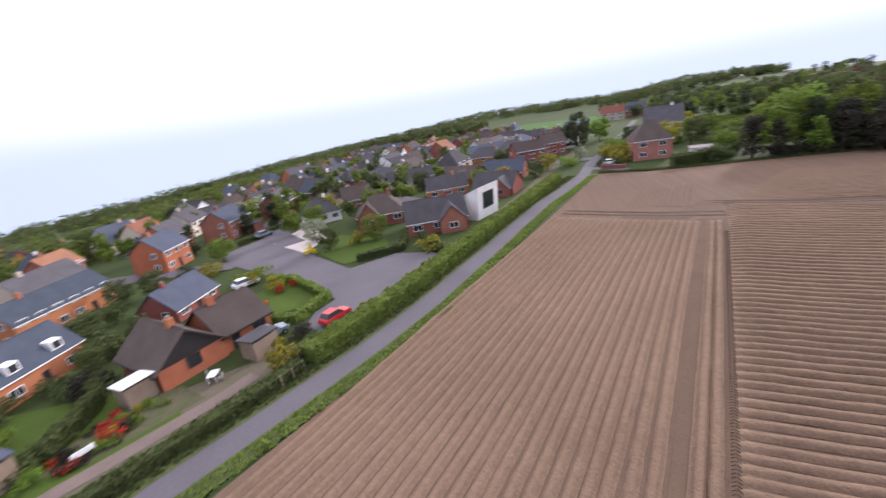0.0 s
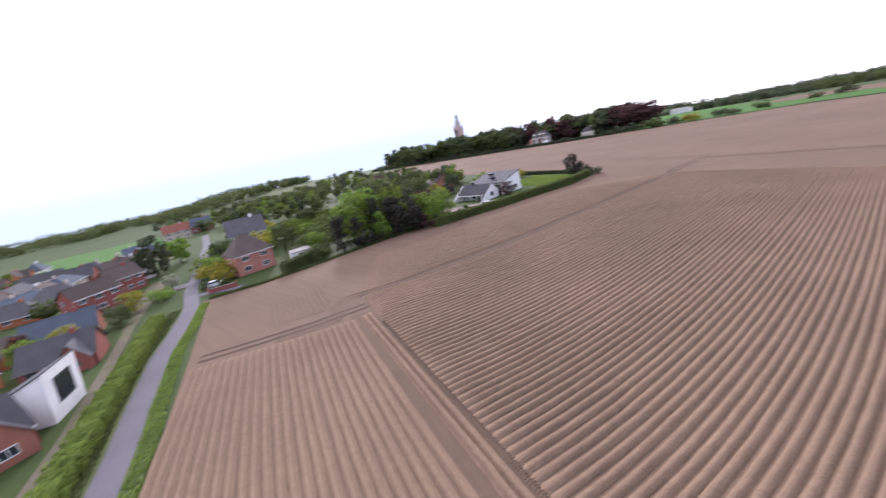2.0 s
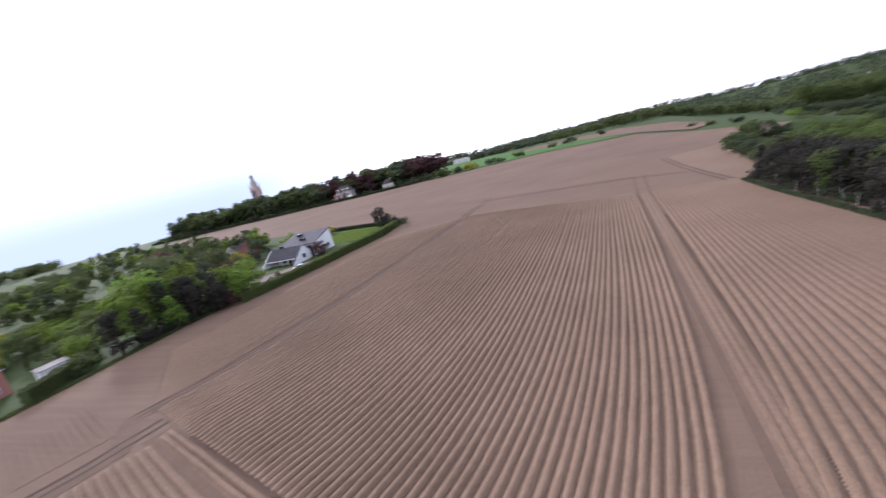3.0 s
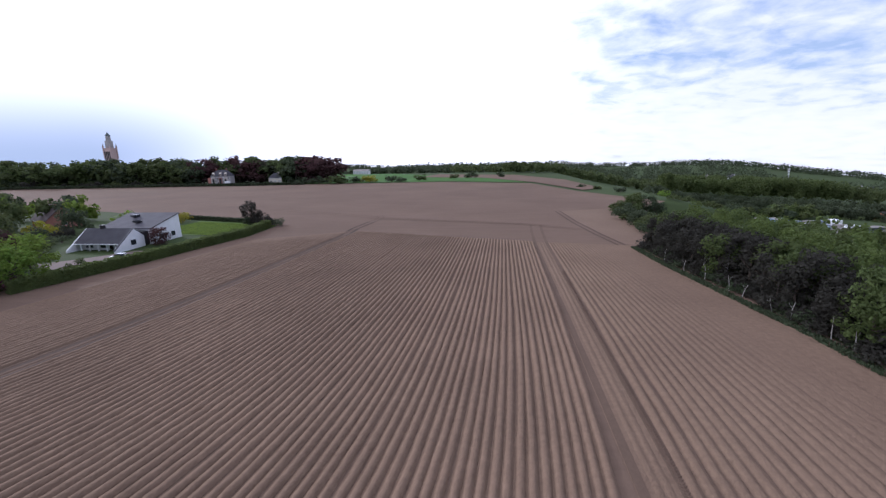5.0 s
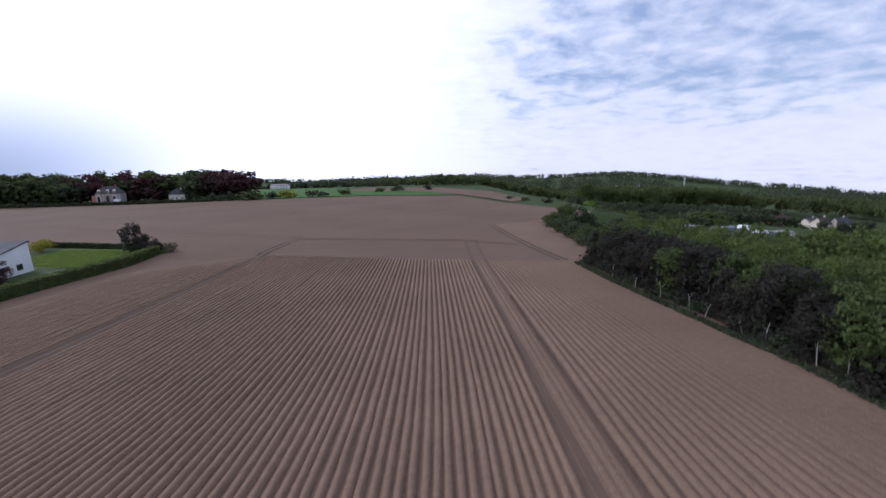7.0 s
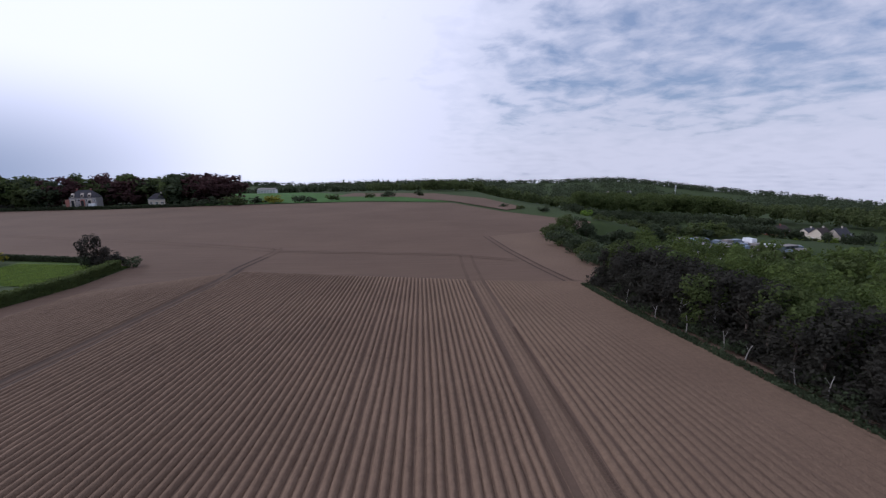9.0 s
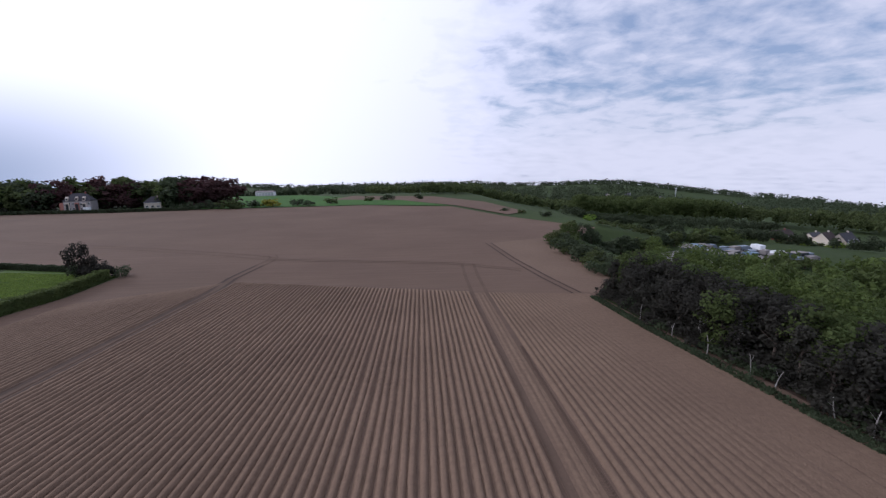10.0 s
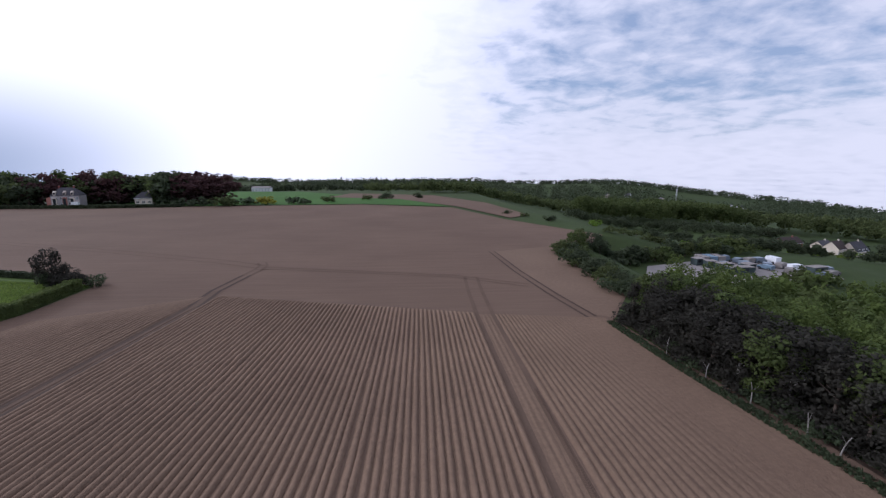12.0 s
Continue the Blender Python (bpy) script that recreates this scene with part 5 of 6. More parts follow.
for x, y, hgt, mat in ((-120, 316, 9, LEAF_MID), (-108, 322, 7, LEAF_DARK), (-96, 326, 8, LEAF_GOLD), (-80, 330, 7, LEAF_DARK), (-72, 326, 5, LEAF_DARK), (-60, 344, 6, LEAF_MID), (-20, 380, 7, LEAF_DARK), (5, 390, 6, LEAF_DARK), (-34, 372, 5, LEAF_MID), (52, 262, 3, LEAF_DARK), (58, 250, 3, LEAF_MID), (66, 232, 3.5, LEAF_DARK)):
    tree(x, y, hgt, "bush", mat, 1.4, "field hedge shrubs")

# village gardens
for x, y, hgt, kind, mat, wide in ((-47.5, -31.0, 3, "bush", LEAF_GOLD, 1.3), (-56.4, -43.6, 5.5, "round", LEAF_FRESH, 1.2), (-51.8, -51.0, 4.6, "round", LEAF_MID, 1.2), (-58.7, -57.4, 5.2, "round", LEAF_BLOSSOM, 1.3), (-50.6, -54.5, 2.2, "bush", LEAF_YELLOW, 1.0),
                                   (-54.9, -46.9, 3, "bush", LEAF_GOLD, 1.2), (-76.9, -77.6, 9, "tall", LEAF_DARK, 1.4), (-81.8, -71.5, 5, "round", LEAF_FRESH, 1.1), (-57.1, -85.1, 7, "tall", LEAF_DARK, 1.4), (-51.0, -73.1, 5, "round", LEAF_FRESH, 1.4), (-44.0, -70.9, 3, "bush", LEAF_GOLD, 1.3),
                                   (-35.2, -52.1, 2.6, "bush", LEAF_GOLD, 1.1), (-33.9, -50.7, 1.6, "bush", LEAF_RED, 1.0), (-36.0, -49.5, 1.4, "bush", LEAF_RED, 1.0), (-29.9, -50.8, 1.2, "bush", LEAF_RED, 1.0), (-15.0, -38.6, 3.0, "bush", LEAF_GOLD, 1.2), (-18.1, -37.7, 2.6, "bush", LEAF_MID, 1.3),
                                   (-21.1, -40.2, 2.2, "bush", LEAF_THICKET, 1.2), (-19.3, -42.1, 1.8, "bush", LEAF_GOLD, 1.2), (-6.0, -49.2, 1.6, "bush", LEAF_RED, 1.2), (-5.1, -53.6, 1.8, "bush", LEAF_MID, 1.2), (-7.9, -51.5, 1.3, "bush", LEAF_RED, 1.0), (-1.1, -51.7, 1.6, "bush", LEAF_FRESH, 1.2),
                                   (-21.8, -62.7, 3.8, "round", LEAF_MID, 1.2), (-26.8, -72.0, 3.6, "round", LEAF_MID, 1.3), (-18.4, -63.3, 4, "bush", LEAF_MID, 1.3), (-32.8, -77.6, 4.5, "round", LEAF_MID, 1.3), (-11.3, -62.5, 3, "bush", LEAF_MID, 1.2), (-40.1, -59.0, 3.2, "bush", LEAF_FRESH, 1.4),
                                   (-91.3, -27.2, 6, "round", LEAF_FRESH, 1.3), (-96, -22, 5, "round", LEAF_GOLD, 1.3), (-101, -13.5, 5, "round", LEAF_MID, 1.3), (-108, -10, 5.5, "round", LEAF_GOLD, 1.3), (-112, -3.5, 4.5, "bush", LEAF_FRESH, 1.3), (-120, 0, 4.5, "round", LEAF_BLOSSOM, 1.2), (-102.0, -28.3, 5, "round", LEAF_COPPER, 1.1),
                                   (-148, 2, 13, "round", LEAF_DARK, 1.0), (-99.1, -71.8, 8.5, "round", LEAF_MID, 1.4), (-123.7, -51.1, 6, "round", LEAF_MID, 1.4), (-127.3, -37.6, 7, "round", LEAF_FRESH, 1.3), (-135, -24, 6, "round", LEAF_MID, 1.3), (-165, 12, 9, "round", LEAF_FRESH, 1.2),
                                   (-138, 22, 7, "round", LEAF_MID, 1.3), (-128, 27, 8, "round", LEAF_GOLD, 1.2), (-133, 36, 8, "round", LEAF_MID, 1.2), (-142, 44, 7, "round", LEAF_FRESH, 1.3), (-104, 8, 2.4, "bush", LEAF_MID, 1.3), (-107, 4.5, 2.2, "bush", LEAF_DARK, 1.3), (-120, 8, 4, "bush", LEAF_FRESH, 1.3)):
    tree(x, y, hgt, kind, mat, wide, "village garden plants")
vill = random.Random(21)
for x, y in ((-118, 52), (-131, 50), (-118, 29), (-122, 24), (-124, 34), (-117, 37), (-128, 18), (-132, 29), (-140, 36), (-146, 42), (-134, 44), (-126, 41), (-112, 33), (-156, 40), (-160, 33), (-139, 28), (-121, 12), (-130, 12), (-114, 8), (-144, 20), (-158, 22), (-168, 30), (-175, 40), (-164, 46), (-150, 50), (-106, 33), (-119, 45)):
    tree(x + vill.uniform(-1.5, 1.5), y + vill.uniform(-1.5, 1.5), vill.uniform(3.2, 7.5), vill.choice(("round", "bush", "bush", "tall")), vill.choice((LEAF_MID, LEAF_FRESH, LEAF_DARK, LEAF_GOLD, LEAF_HEDGE_DULL)), 1.3, "village garden plants")
VILLAGE_TREES = []
for i in range(150):
    x, y = -60 - 190 * vill.random(), -45 - 100 * vill.random()
    y -= 0.10 * (x + 60)
    if x > -105 and i % 2:
        tree(x, y, vill.uniform(4, 8), vill.choice(("round", "round", "bush", "tall")), vill.choice((LEAF_MID, LEAF_FRESH, LEAF_DARK, LEAF_GOLD, LEAF_BLOSSOM)), 1.25, "trees between the village houses")
    else:
        VILLAGE_TREES.append((x, y, vill.uniform(4, 8.5), vill.uniform(1.8, 3.0)))
for i in range(26):
    VILLAGE_TREES.append((-10 - 75 * vill.random(), -98 - 60 * vill.random(), vill.uniform(4, 8), vill.uniform(1.8, 3.0)))
for i in range(34):
    x, y = -68 - 120 * vill.random(), -30 - 85 * vill.random()
    a = vill.choice((0.3, 1.87)) + vill.uniform(-0.15, 0.15)
    L = vill.uniform(5, 11)
    hedge([(x, y), (x + L * math.cos(a), y + L * math.sin(a))], 0.8, vill.uniform(1.1, 1.8), "clipped hedge between two village gardens", vill.choice((LEAF_MID, LEAF_DARK, LEAF_HEDGE)), per=8, size=0.24, seed=60 + i)
for i in range(16):
    flat_shed(-66 - 110 * vill.random(), -34 - 80 * vill.random(), vill.uniform(0, 90), vill.uniform(2.5, 4), vill.uniform(2, 3), 2.0, vill.choice((WOOD, RENDER_CREAM, BRICK_RED)), vill.choice((ROOF_GREY, CONCRETE, ROOF_BROWN)), "small garden shed with a flat roof")
for x, y, hgt, kind, mat in ((-15, -62, 3.4, "round", LEAF_MID), (-20, -68, 5, "round", LEAF_MID), (-11, -58, 3, "bush", LEAF_THICKET), (-7, -64, 3, "bush", LEAF_MID), (-2, -54, 2.4, "bush", LEAF_MID), (-4, -60, 2.6, "bush", LEAF_FRESH), (2, -56, 2.5, "bush", LEAF_MID), (5, -62, 4, "round", LEAF_MID),
                             (-25, -74, 3.2, "round", LEAF_MID), (-39.5, -71, 3.6, "round", LEAF_DARK), (-38, -58, 2.4, "bush", LEAF_GOLD), (-36, -74, 4.5, "round", LEAF_MID), (-21, -52, 2.4, "bush", LEAF_MID), (-30, -84, 4, "round", LEAF_MID), (-12, -84, 4, "round", LEAF_FRESH), (-1, -76, 4.5, "round", LEAF_MID)):
    tree(x, y, hgt, kind, mat, 1.25, "village garden plants")

# the wood in the east: edge trees and thicket one by one, the canopy behind as one mass
wood = random.Random(4)


def wood_edge(y):
    return float(np.interp(y, [-60, -20, 20, 50, 66, 84, 99, 103], [49.9, 46.8, 42.3, 39.7, 37.8, 35.0, 33.8, 37]))


y = -50.0
while y < 101:
    x = wood_edge(y)
    # mostly thicket leaves: the shaded band of the edge is partly in their colour
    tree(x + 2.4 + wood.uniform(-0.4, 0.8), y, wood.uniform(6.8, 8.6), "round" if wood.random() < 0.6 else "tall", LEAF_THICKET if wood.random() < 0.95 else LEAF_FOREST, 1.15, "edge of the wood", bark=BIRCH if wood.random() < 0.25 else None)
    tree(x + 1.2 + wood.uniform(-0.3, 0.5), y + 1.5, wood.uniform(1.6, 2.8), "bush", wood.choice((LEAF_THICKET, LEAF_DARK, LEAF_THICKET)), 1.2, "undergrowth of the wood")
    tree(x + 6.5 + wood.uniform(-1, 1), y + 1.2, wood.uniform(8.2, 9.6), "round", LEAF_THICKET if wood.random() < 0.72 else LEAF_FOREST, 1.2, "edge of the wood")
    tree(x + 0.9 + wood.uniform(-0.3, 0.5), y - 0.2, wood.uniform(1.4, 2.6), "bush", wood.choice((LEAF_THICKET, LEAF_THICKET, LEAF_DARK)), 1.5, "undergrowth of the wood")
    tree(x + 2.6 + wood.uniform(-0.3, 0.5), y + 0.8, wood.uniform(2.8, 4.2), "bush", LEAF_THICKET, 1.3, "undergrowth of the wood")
    y += wood.uniform(2.9, 3.9)


def birch_stem(x, y, ang, hgt):
    b = thing("birch_stem", None, "bare pale birch stem leaning at the edge of the wood", "tree", pose(x, y, float(height(x, y)) - 0.1, 0, ang, wood.uniform(0, 360)), "birch stems")
    part("trunk", tube(0.075, 0.035, hgt, 6, bend=0.12), BIRCH, b)
    part("branch", tube(0.025, 0.012, 1.0, 5), BIRCH, b, at=pose(0.05, 0, hgt * 0.6, 0, 40, 0))


for yy in (22, 33, 41, 46, 49, 55, 58, 64, 67, 73, 79, 86):
    birch_stem(wood_edge(yy) - 0.1 + wood.uniform(0, 0.5), yy, wood.uniform(-16, 16), wood.uniform(2.0, 3.2))


def joined_trees(name, spots, label, mat, per, size, seed, lobes=6):
    """Many crowns as one mass of leaves. spots: x, y, height, width."""
    rng = np.random.default_rng(seed)
    V, F, base = [], [], 0
    for x, y, hgt, wide in spots:
        z = float(height(x, y))
        cs, rs = [], []
        for _ in range(lobes):
            a = rng.uniform(0, 2 * np.pi)
            r = wide * rng.uniform(0.1, 0.6)
            cs.append((x + r * np.cos(a), y + r * np.sin(a), z + hgt * rng.uniform(0.35, 0.86)))
            rs.append(wide * rng.uniform(0.38, 0.58))
        v, f = leaves(cs, rs, per / (wide * wide), size, rng, 0.9, 0.7)
        V.append(v)
        F.append(f + base)
        base += len(v)
    ob = thing(name, mesh_of(name, np.concatenate(V).tolist(), np.concatenate(F).tolist(), mat), label, "trees", kind="stuff")
    return ob


joined_trees("village_trees", VILLAGE_TREES[::2], "green garden trees between the houses", LEAF_MID, 200, 0.34, 41, 8)
joined_trees("village_trees", VILLAGE_TREES[1::2], "fresh green garden trees between the houses", LEAF_FRESH, 200, 0.34, 42, 8)
spread_rng = random.Random(77)
BEYOND = []
while len(BEYOND) < 190:
    x, y = spread_rng.uniform(-430, -135), spread_rng.uniform(45, 245)
    if y < 132 - 0.364 * (x + 116) and not (x > -200 and 38 < y < 92 and x > -190):
        BEYOND.append((x, y, spread_rng.uniform(6, 11.5), spread_rng.uniform(3, 4.6)))
joined_trees("parkland_trees", BEYOND[::3], "dark green trees beyond the white house", LEAF_DARK, 110, 0.7, 44, 7)
joined_trees("parkland_trees", BEYOND[1::3], "mid green trees beyond the white house", LEAF_MID, 110, 0.7, 45, 7)
joined_trees("parkland_trees", BEYOND[2::3], "light green trees beyond the white house", LEAF_FRESH, 110, 0.7, 46, 7)
joined_trees("cemetery_trees", CEMETERY_TREES, "mixed green trees beyond the cemetery", LEAF_MID, 150, 0.55, 43, 8)
spots = []
y = -60
while y < 110:
    x = wood_edge(y) + (9 if y < 100 else 14)
    while x < 128:
        if not (y > 108 and x < 62) and not (y > 112 and wood.random() < 0.4):
            spots.append((x + wood.uniform(-1.6, 1.6), y + wood.uniform(-1.6, 1.6), wood.uniform(8.5, 11.0) + 2.0 * float(smooth(60, 100, x)) + 0.9 * float(smooth(80, 104, y)), wood.uniform(2.6, 3.6)))
        x += 4.3
    y += 4.3
front = [s for s in spots if s[0] < wood_edge(s[1]) + 24]
behind = [s for s in spots if s[0] >= wood_edge(s[1]) + 24]
for mat, k, word in ((LEAF_FOREST, 0, ""), (LEAF_CANOPY, 1, "fresh ")):
    joined_trees("woodland", front[k::2], word + "green canopy of the wood beside the field", mat, 700, 0.20, 3 + k)
    joined_trees("woodland", behind[k::2], word + "green canopy deep in the wood", mat, 120, 0.46, 7 + k)
# the shade below the trees is painted here as a dark ground colour
sheet("wood_floor", [(52, -60), (45.5, -10), (42, 30), (38.5, 66), (36, 84), (34.6, 99), (44, 104), (120, 110), (140, -60)], SOIL_TRACK_SHADE, "floor of the wood, tree shade put into its dark colour", "ground", z=0.02, follow=True)

# shrubs round the yard
for i in range(26):
    f = i / 25
    tree(44.5 + 3 * math.sin(i) * 0.6 + (0 if f < 0.5 else 4 * (f - 0.5)), 106 + 52 * f, wood.uniform(3.5, 5.5), "bush", wood.choice((LEAF_MID, LEAF_DARK, LEAF_DARK)), 1.3, "shrubs along the yard")
for i in range(30):
    f = i / 29
    tree(47 + 86 * f, 160 + 32 * f + wood.uniform(-3, 3), wood.uniform(4.5, 7), wood.choice(("bush", "round")), wood.choice((LEAF_MID, LEAF_DARK, LEAF_DARK, LEAF_FOREST)), 1.3, "shrubs along the yard")
for i in range(14):
    tree(60 + 6.5 * i, 126 + wood.uniform(-3, 3) + 0.08 * i, wood.uniform(2.2, 3.4), "round", wood.choice((LEAF_MID, LEAF_FOREST)), 1.3, "shrubs along the yard")
for i in range(60):
    tree(80 + 3.6 * i + wood.uniform(-3, 3), (198, 226)[i % 2] + wood.uniform(-4, 4) + 0.5 * i, wood.uniform(2.4, 4.2), "bush", wood.choice((LEAF_MID, LEAF_DARK, LEAF_FRESH)), 1.3, "trees in the valley meadow")

for x, y, hgt, mat in ((69, 139, 7.0, LEAF_FRESH), (64, 135, 5.5, LEAF_MID), (112, 143, 6.0, LEAF_MID), (117, 141, 5.0, LEAF_FOREST)):
    tree(x, y, hgt, "bush", mat, 1.2, "shrubs along the yard")

# ---- the yard in the valley ----
sheet("yard", [(66, 146), (70, 142.5), (96, 141), (128, 146), (136, 160), (126, 170), (100, 173), (78, 166)], CONCRETE, "pale concrete yard full of parked vehicles", "yard", z=0.12, follow=True)


def wheel(parent, x, y, r=0.42, wid=0.24):
    w = part("wheel", tube(r, r, wid, 12), RUBBER, parent, at=pose(x, y - wid / 2 if y > 0 else y + wid / 2, r, 90 if y < 0 else -90, 0, 0))
    part("rim", tube(r * 0.55, r * 0.5, wid + 0.02, 8), STEEL, w)


def van(x, y, ang, length, hgt, mat, label, name="van"):
    v = thing(name, None, label, name.replace("_", " "), pose(x, y, float(height(x, y)) + 0.13, 0, 0, ang), "vehicles in the yard")
    w = 1.05
    part("body", prism([(-length / 2, 0.35), (length / 2, 0.35), (length / 2, 1.1), (length / 2 - 0.7, 1.25), (length / 2 - 1.3, hgt), (-length / 2, hgt)], -w, w, axis="y"), mat, v)
    part("windscreen", prism([(length / 2 - 0.72, 1.3), (length / 2 - 0.69, 1.3), (length / 2 - 1.25, hgt - 0.1), (length / 2 - 1.28, hgt - 0.1)], -w + 0.12, w - 0.12, axis="y"), GLASS, v)
    for sx in (-1, 1):
        for sy in (-1, 1):
            wheel(v, sx * length * 0.32, sy * w)
    return v


def container(x, y, ang, length, mat, label):
    c = thing("container", None, label, "container", pose(x, y, float(height(x, y)) + 0.13, 0, 0, ang), "containers in the yard")
    n = int(length / 0.25)
    plan = [(-length / 2 + length * k / n, -1.22 + 0.05 * (k // 2 % 2)) for k in range(n + 1)]
    plan += [(x0, -y0) for x0, y0 in plan[::-1]]
    bm = bmesh.new()
    lower = [bm.verts.new((x0, y0, 0.0)) for x0, y0 in plan]
    upper = [bm.verts.new((x0, y0, 2.2)) for x0, y0 in plan]
    for k in range(len(plan)):
        q = (k + 1) % len(plan)
        bm.faces.new((lower[k], lower[q], upper[q], upper[k]))
    bm.faces.new(lower[::-1])
    bm.faces.new(upper)
    part("body", bm, mat, c)
    for s in (-1, 1):
        part("door", box(length / 2 + 0.003, s * 0.6 - 0.55, 0.12, length / 2 + 0.06, s * 0.6 + 0.55, 2.1), mat, c)


def yard_hut(x, y, ang, w, d, h, label):
    c = thing("site_hut", None, label, "hut", pose(x, y, float(height(x, y)) + 0.13, 0, 0, ang), "huts in the yard")
    part("body", box(-w / 2, -d / 2, 0, w / 2, d / 2, h, 0.04), DARK_TEAL, c)
    part("roof", box(-w / 2 - 0.15, -d / 2 - 0.15, h + 0.003, w / 2 + 0.15, d / 2 + 0.15, h + 0.16, 0.03), CONCRETE, c)
    for k in range(int(w / 2)):
        part("window", box(-w / 2 + 0.5 + 2 * k, -d / 2 - 0.05, 1.0, -w / 2 + 1.6 + 2 * k, -d / 2 + 0.02, 1.9), GLASS, c)
    return c


for x, y, ang, w in ((96.6, 167.4, 8, 3.2), (98.2, 163.4, -6, 3.2), (100.2, 159.6, 5, 4.6), (101.6, 154.6, 0, 7.6), (107.5, 158.5, 20, 4.0), (126.0, 153.2, 10, 5.5)):
    yard_hut(x, y, ang, w, 2.8, 2.2, "low dark teal site hut with a pale flat roof")
for x, y, ang, length, hgt, mat in ((109.5, 171.6, 5, 4.2, 2.2, CAR_GREY), (113.0, 169.5, 30, 4.4, 1.7, CAR_GREY), (112.0, 165.0, 12, 4.4, 1.6, CAR_GREY), (116.5, 168.5, 20, 4.6, 1.9, CONCRETE), (120.2, 168.8, 8, 4.4, 1.9, CAR_GREY), (124.0, 168.0, 95, 5.2, 2.4, CAR_WHITE),
                                    (118.0, 163.0, 60, 4.4, 1.5, CAR_GREY), (121.5, 161.0, 25, 4.6, 1.8, CONCRETE), (123.0, 157.2, 5, 5.0, 2.1, CAR_WHITE), (124.0, 149.6, 30, 4.2, 1.5, CAR_GREY), (128.6, 150.5, 15, 4.6, 1.6, CONCRETE), (131.5, 155.5, 70, 4.4, 1.7, CAR_GREY),
                                    (104.0, 165.0, 80, 4.3, 1.6, CAR_GREY), (114.6, 159.5, 110, 4.3, 1.5, BLUE_STEEL), (110.4, 162.0, 15, 4.2, 1.5, CAR_GREY), (118.6, 155.0, 40, 4.4, 1.6, CONCRETE)):
    van(x, y, ang, length, hgt, mat, {CAR_WHITE: "white", CAR_GREY: "grey", CONCRETE: "dull pale", BLUE_STEEL: "blue"}[mat] + (" delivery van parked in the yard" if hgt > 2 else " low car parked in the yard"))
for k in range(3):
    container(101.0 + 3.0 * k, 171.6 + 0.1 * k, 90, 5.0, BLUE_STEEL if k % 2 else CONCRETE, "weathered steel container beside the hedge")
house(250, 271, 20, 11, 8, 3.2, 3.2, "gable", RENDER_CREAM, ROOF_GREY, "cream house in the valley", group="houses in the valley")
house(257, 258, 20, 13, 8.5, 3.6, 4.6, "gable", RENDER_CREAM, ROOF_GREY, "cream house with a steep grey roof in the valley", rows=2, group="houses in the valley")
house(246, 259, 20, 10, 8, 4.0, 3.8, "gable", RENDER_CREAM, ROOF_BROWN, "low cream house with a brown roof in the valley", group="houses in the valley")
house(237, 281, 10, 14, 8, 3.2, 3.0, "gable", BRICK_RED, ROOF_BROWN, "red brick house in the valley", group="houses in the valley")

# ---- far woods ----
far = random.Random(9)


def belt(x0, y0, x1, y1, depth, count, h0, h1, wide):
    L = math.hypot(x1 - x0, y1 - y0)
    nx, ny = -(y1 - y0) / L, (x1 - x0) / L
    return [(x0 + (x1 - x0) * f + nx * d, y0 + (y1 - y0) * f + ny * d, far.uniform(h0, h1), wide * far.uniform(0.8, 1.25)) for f, d in ((far.random(), far.random() * depth) for _ in range(count))]


joined_trees("plantation", belt(148, 398, 275, 358, 80, 270, 20, 22, 6.2), "dense dark green plantation in the valley", LEAF_FOREST, 170, 0.8, 11, 4)
joined_trees("plantation", belt(280, 350, 640, 262, 80, 270, 14, 18, 7.0), "lower dark woodland along the valley", LEAF_MID, 120, 1.0, 18, 4)
joined_trees("far_woods", belt(10, 480, 330, 440, 60, 210, 8, 13, 6) + belt(330, 235, 640, 170, 150, 150, 9, 14, 7) + belt(-60, 570, 300, 580, 90, 170, 8, 12, 7), "mixed woods on the valley side", LEAF_MID, 72, 1.25, 12, 4)
joined_trees("far_woods", belt(-330, 640, 500, 700, 160, 210, 7, 11, 9) + belt(-400, 900, 700, 900, 200, 170, 9, 13, 13) + belt(-700, 1500, 600, 1640, 150, 260, 8, 11, 19) + belt(-300, 1050, 700, 1000, 420, 420, 9, 13, 24), "wooded hills on the horizon", LEAF_DARK, 38, 2.7, 13, 4)
joined_trees("far_woods", belt(700, 1000, 1000, 560, 480, 420, 9, 13, 24) + belt(560, 1640, 1150, 1250, 160, 230, 8, 13, 19) + belt(1150, 1250, 1550, 700, 160, 190, 8, 13, 19) + belt(420, 620, 900, 330, 160, 170, 9, 14, 12) + belt(700, 300, 900, -300, 300, 110, 12, 18, 14), "wooded hills on the eastern horizon", LEAF_DARK, 38, 2.7, 14, 4)
joined_trees("far_woods", belt(-330, -250, -160, -190, 60, 150, 6, 8, 5.5) + belt(-160, -190, 60, -170, 60, 190, 6, 8, 5.5) + belt(-340, -150, -330, -260, 60, 60, 7, 9, 6), "fresh green woods behind the village", LEAF_FRESH_WOOD, 125, 0.66, 15, 4)
joined_trees("far_woods", belt(-430, -60, -420, -330, 110, 150, 9, 12, 9) + belt(-900, 260, -860, -520, 180, 380, 6.5, 8, 17) + belt(-860, -420, 100, -620, 180, 350, 8, 9.5, 17) + belt(-620, 90, -600, 300, 100, 80, 9, 12, 10), "wide woods on the western horizon", LEAF_MID, 64, 1.7, 16, 4)
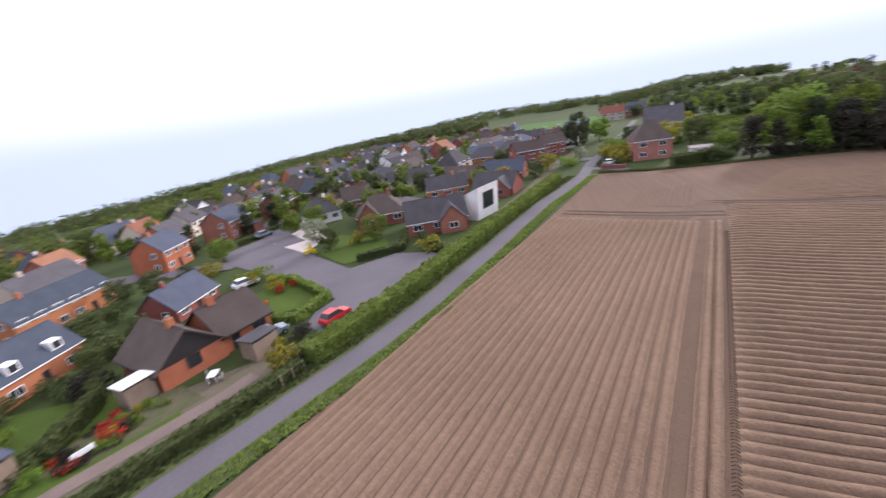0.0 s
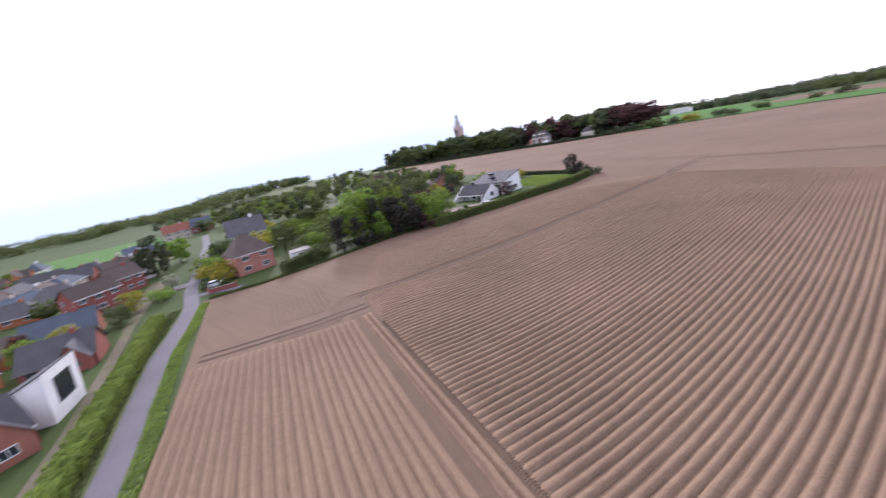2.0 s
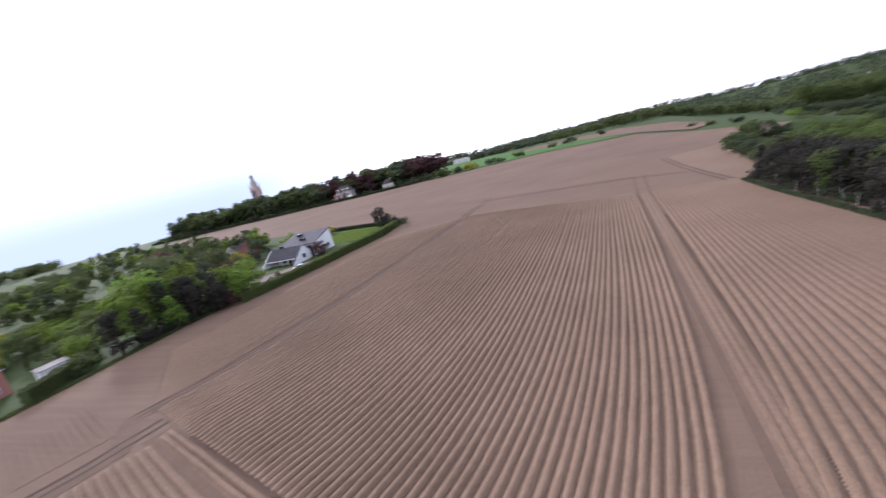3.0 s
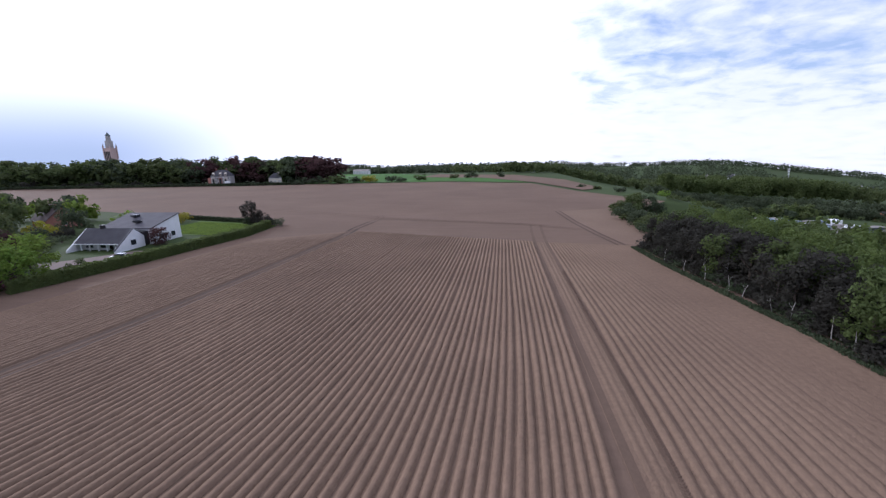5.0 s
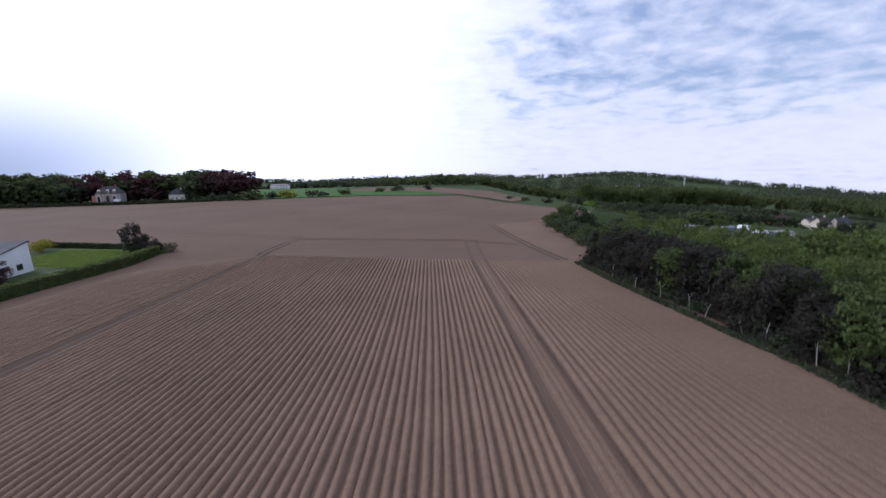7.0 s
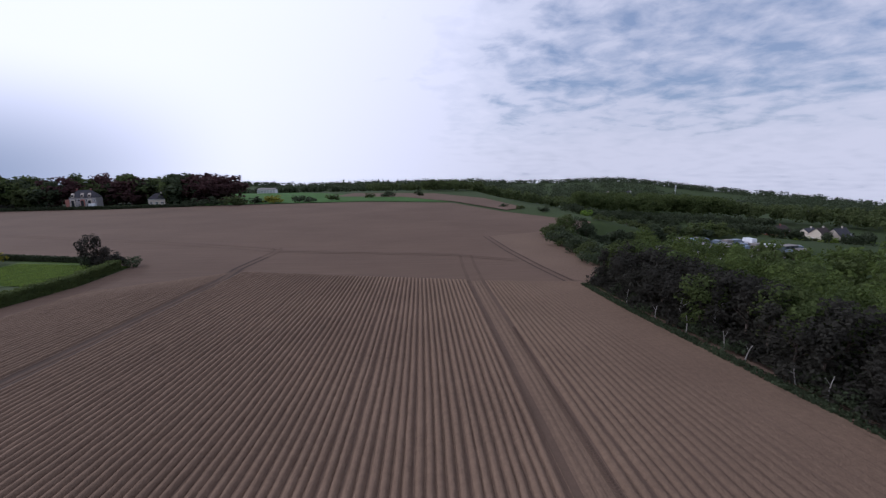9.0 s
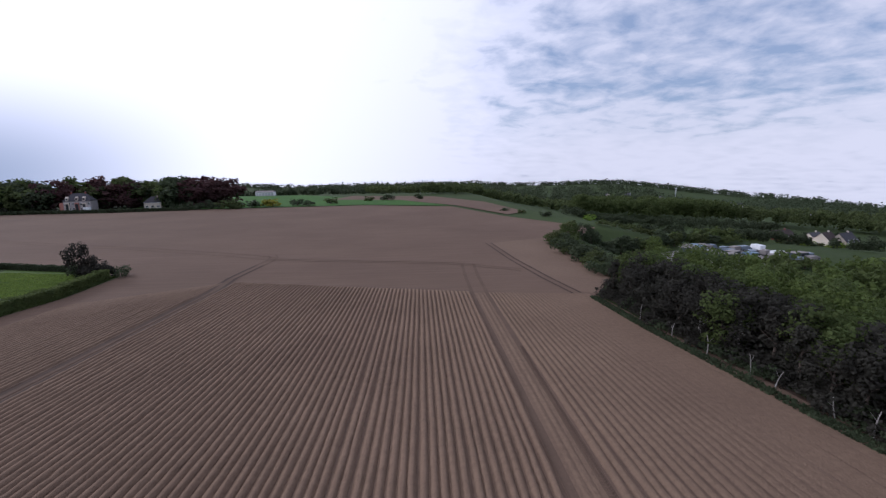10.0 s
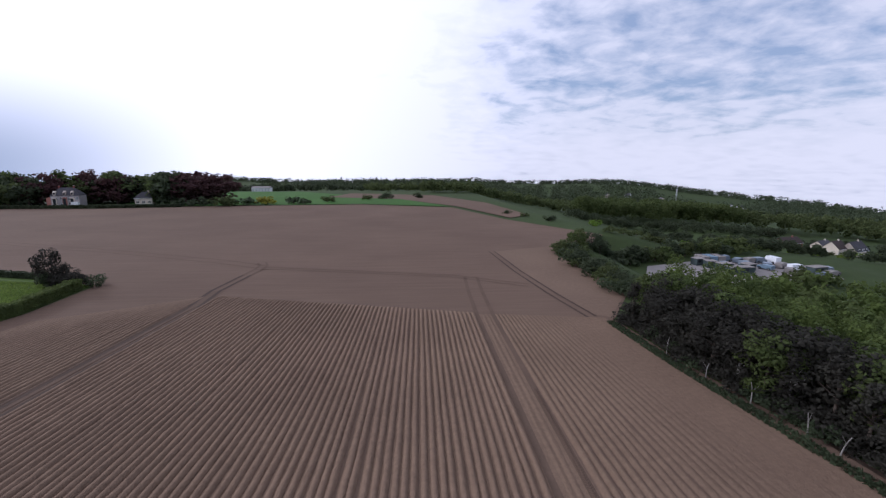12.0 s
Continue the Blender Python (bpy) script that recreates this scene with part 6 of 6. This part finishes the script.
joined_trees("valley_trees", belt(150, 290, 330, 262, 10, 70, 3, 6, 3.0) + belt(100, 205, 200, 186, 8, 40, 4, 6, 3.0) + belt(118, 352, 270, 318, 22, 110, 4, 8, 4.0), "hedgerows and scattered trees on the valley meadows", LEAF_DARK, 110, 0.55, 17, 6)
FAR_ROOFS = random.Random(31)
for k in range(20):
    f = k / 19
    x, y = 560 + 520 * f + FAR_ROOFS.uniform(-40, 40), 1180 - 520 * f + FAR_ROOFS.uniform(-60, 60)
    house(x, y, FAR_ROOFS.uniform(0, 180), FAR_ROOFS.uniform(14, 26), 11, 6.5, 5, "gable", RENDER_WHITE if k % 3 else RENDER_CREAM, ROOF_GREY, "small pale house on the distant hillside", rows=1, cols=2, chimney=False, sides=False, group="houses on the far hills")
sheet("crop_field", [(-230, -10), (-330, -60), (-420, -20), (-380, 40), (-270, 30)], CROP, "strip of bright green farmland beyond the village", "field", z=0.5, follow=True)


# ---- cars and small things by the lane ----
def car(x, y, ang, mat, label):
    c = thing("car", None, label, "car", pose(x, y, 0.045, 0, 0, ang), "parked cars")
    w = 0.82
    bm = prism([(-1.95, 0.32), (1.95, 0.32), (2.0, 0.62), (1.85, 0.82), (0.95, 0.93), (-1.8, 0.98), (-1.98, 0.75)], -w, w, axis="y")
    bmesh.ops.bevel(bm, geom=list(bm.edges), offset=0.07, segments=2, affect="EDGES")
    part("body", bm, mat, c)
    bm = bmesh.new()
    lo = [bm.verts.new(p) for p in ((-1.75, -0.76, 0.94), (0.95, -0.76, 0.9), (0.95, 0.76, 0.9), (-1.75, 0.76, 0.94))]
    hi = [bm.verts.new(p) for p in ((-1.35, -0.6, 1.42), (0.2, -0.6, 1.44), (0.2, 0.6, 1.44), (-1.35, 0.6, 1.42))]
    bm.faces.new(lo[::-1])
    bm.faces.new(hi)
    for i in range(4):
        bm.faces.new((lo[i], lo[(i + 1) % 4], hi[(i + 1) % 4], hi[i]))
    part("cabin_glass", bm, GLASS, c, "dark glass cabin")
    part("roof", box(-1.33, -0.6, 1.42, 0.18, 0.6, 1.47, 0.02), mat, c)
    for sx in (-1.2, 1.25):
        for sy in (-1, 1):
            wheel(c, sx, sy * w, 0.31, 0.2)
    for sy in (-1, 1):
        part("headlight", box(1.88, sy * 0.6 - 0.15, 0.6, 1.99, sy * 0.6 + 0.15, 0.74, 0.02), PAINT_WHITE, c)
        part("mirror", box(0.55, sy * 0.86 - 0.06, 0.92, 0.7, sy * 0.86 + 0.06, 1.05, 0.02), mat, c)
    return c


car(-24.6, -37.6, 158, CAR_RED, "bright red hatchback parked beside the hedge")
car(-21.2, -44.0, 150, CAR_GREY, "blue-grey car parked beside the brick bungalow")
car(-66.4, -74.3, 160, CAR_GREY, "dark grey car parked at the kerb")
car(-37.1, -58.4, 150, CAR_WHITE, "silver-white car behind garden shrubs")
car(-84.5, 82, 200, CAR_WHITE, "white car on the forecourt behind the hedge")
car(-106.5, 6.5, 80, CAR_WHITE, "white car beside the brick house")

wl = thing("garden_wall", None, "low red brick garden wall at the lane corner", "wall", pose(-100, 6, 0, 0, 0, 65))
part("brickwork", box(-2.7, -0.12, -0.1, 2.7, 0.12, 1.0), BRICK_RED, wl)
part("coping", box(-2.8, -0.17, 1.003, 2.8, 0.17, 1.08, 0.02), CONCRETE, wl)
for s in (-1, 1):
    part("pier", box(s * 2.95 - 0.2, -0.22, -0.1, s * 2.95 + 0.2, 0.22, 1.4, 0.03), BRICK_RED, wl)
flat_shed(-103.5, 27.5, 80, 5, 3, 2.3, RENDER_WHITE, CONCRETE, "low white garage with a flat roof", "garage", "garage")


def bench(x, y, ang):
    b = thing("garden_bench", None, "small pale garden bench on the grass", "bench", pose(x, y, 0.03, 0, 0, ang))
    part("seat", box(-0.8, -0.22, 0.42, 0.8, 0.22, 0.48, 0.01), PAINT_WHITE, b)
    part("backrest", box(-0.8, 0.2, 0.5, 0.8, 0.26, 0.95, 0.01), PAINT_WHITE, b)
    for sx in (-0.7, 0.7):
        for sy in (-0.18, 0.18):
            part("leg", box(sx - 0.03, sy - 0.03, 0, sx + 0.03, sy + 0.03, 0.42), WOOD, b)


bench(-3.6, -49.6, -20)
for i in range(7):
    f = i / 6
    p = thing("fence_post", None, "weathered wooden fence post in the hedge bank", "post", pose(-12.2 - 7 * f, -37.2 + 3.0 * f, 0), "fence posts")
    part("shaft", box(-0.06, -0.06, -0.1, 0.06, 0.06, 1.15, 0.01), WOOD, p)
    part("cap", box(-0.08, -0.08, 1.15, 0.08, 0.08, 1.2, 0.01), WOOD, p)


def garden_table(x, y):
    t = thing("garden_table", None, "white plastic garden table beside the brick bungalow", "table", pose(x, y, 0.03, 0, 0, 20))
    part("tabletop", box(-0.7, -0.45, 0.70, 0.7, 0.45, 0.75, 0.02), PAINT_WHITE, t)
    for sx in (-0.6, 0.6):
        for sy in (-0.36, 0.36):
            part("leg", box(sx - 0.03, sy - 0.03, 0, sx + 0.03, sy + 0.03, 0.70), PAINT_WHITE, t)


def garden_chair(x, y, ang):
    c = thing("garden_chair", None, "grey plastic garden chair by the table", "chair", pose(x, y, 0.03, 0, 0, ang), "chairs round the garden table")
    part("seat", box(-0.24, -0.24, 0.41, 0.24, 0.24, 0.46, 0.015), CONCRETE, c)
    part("backrest", box(-0.24, 0.2, 0.47, 0.24, 0.25, 0.9, 0.015), CONCRETE, c)
    for sx in (-0.2, 0.2):
        for sy in (-0.2, 0.2):
            part("leg", box(sx - 0.025, sy - 0.025, 0, sx + 0.025, sy + 0.025, 0.41), CONCRETE, c)


garden_table(-13.4, -45.4)
for dx, dy, ang in ((0.2, 0.9, 20), (-0.4, -0.8, 200)):
    garden_chair(-13.4 + dx, -45.4 + dy, ang)
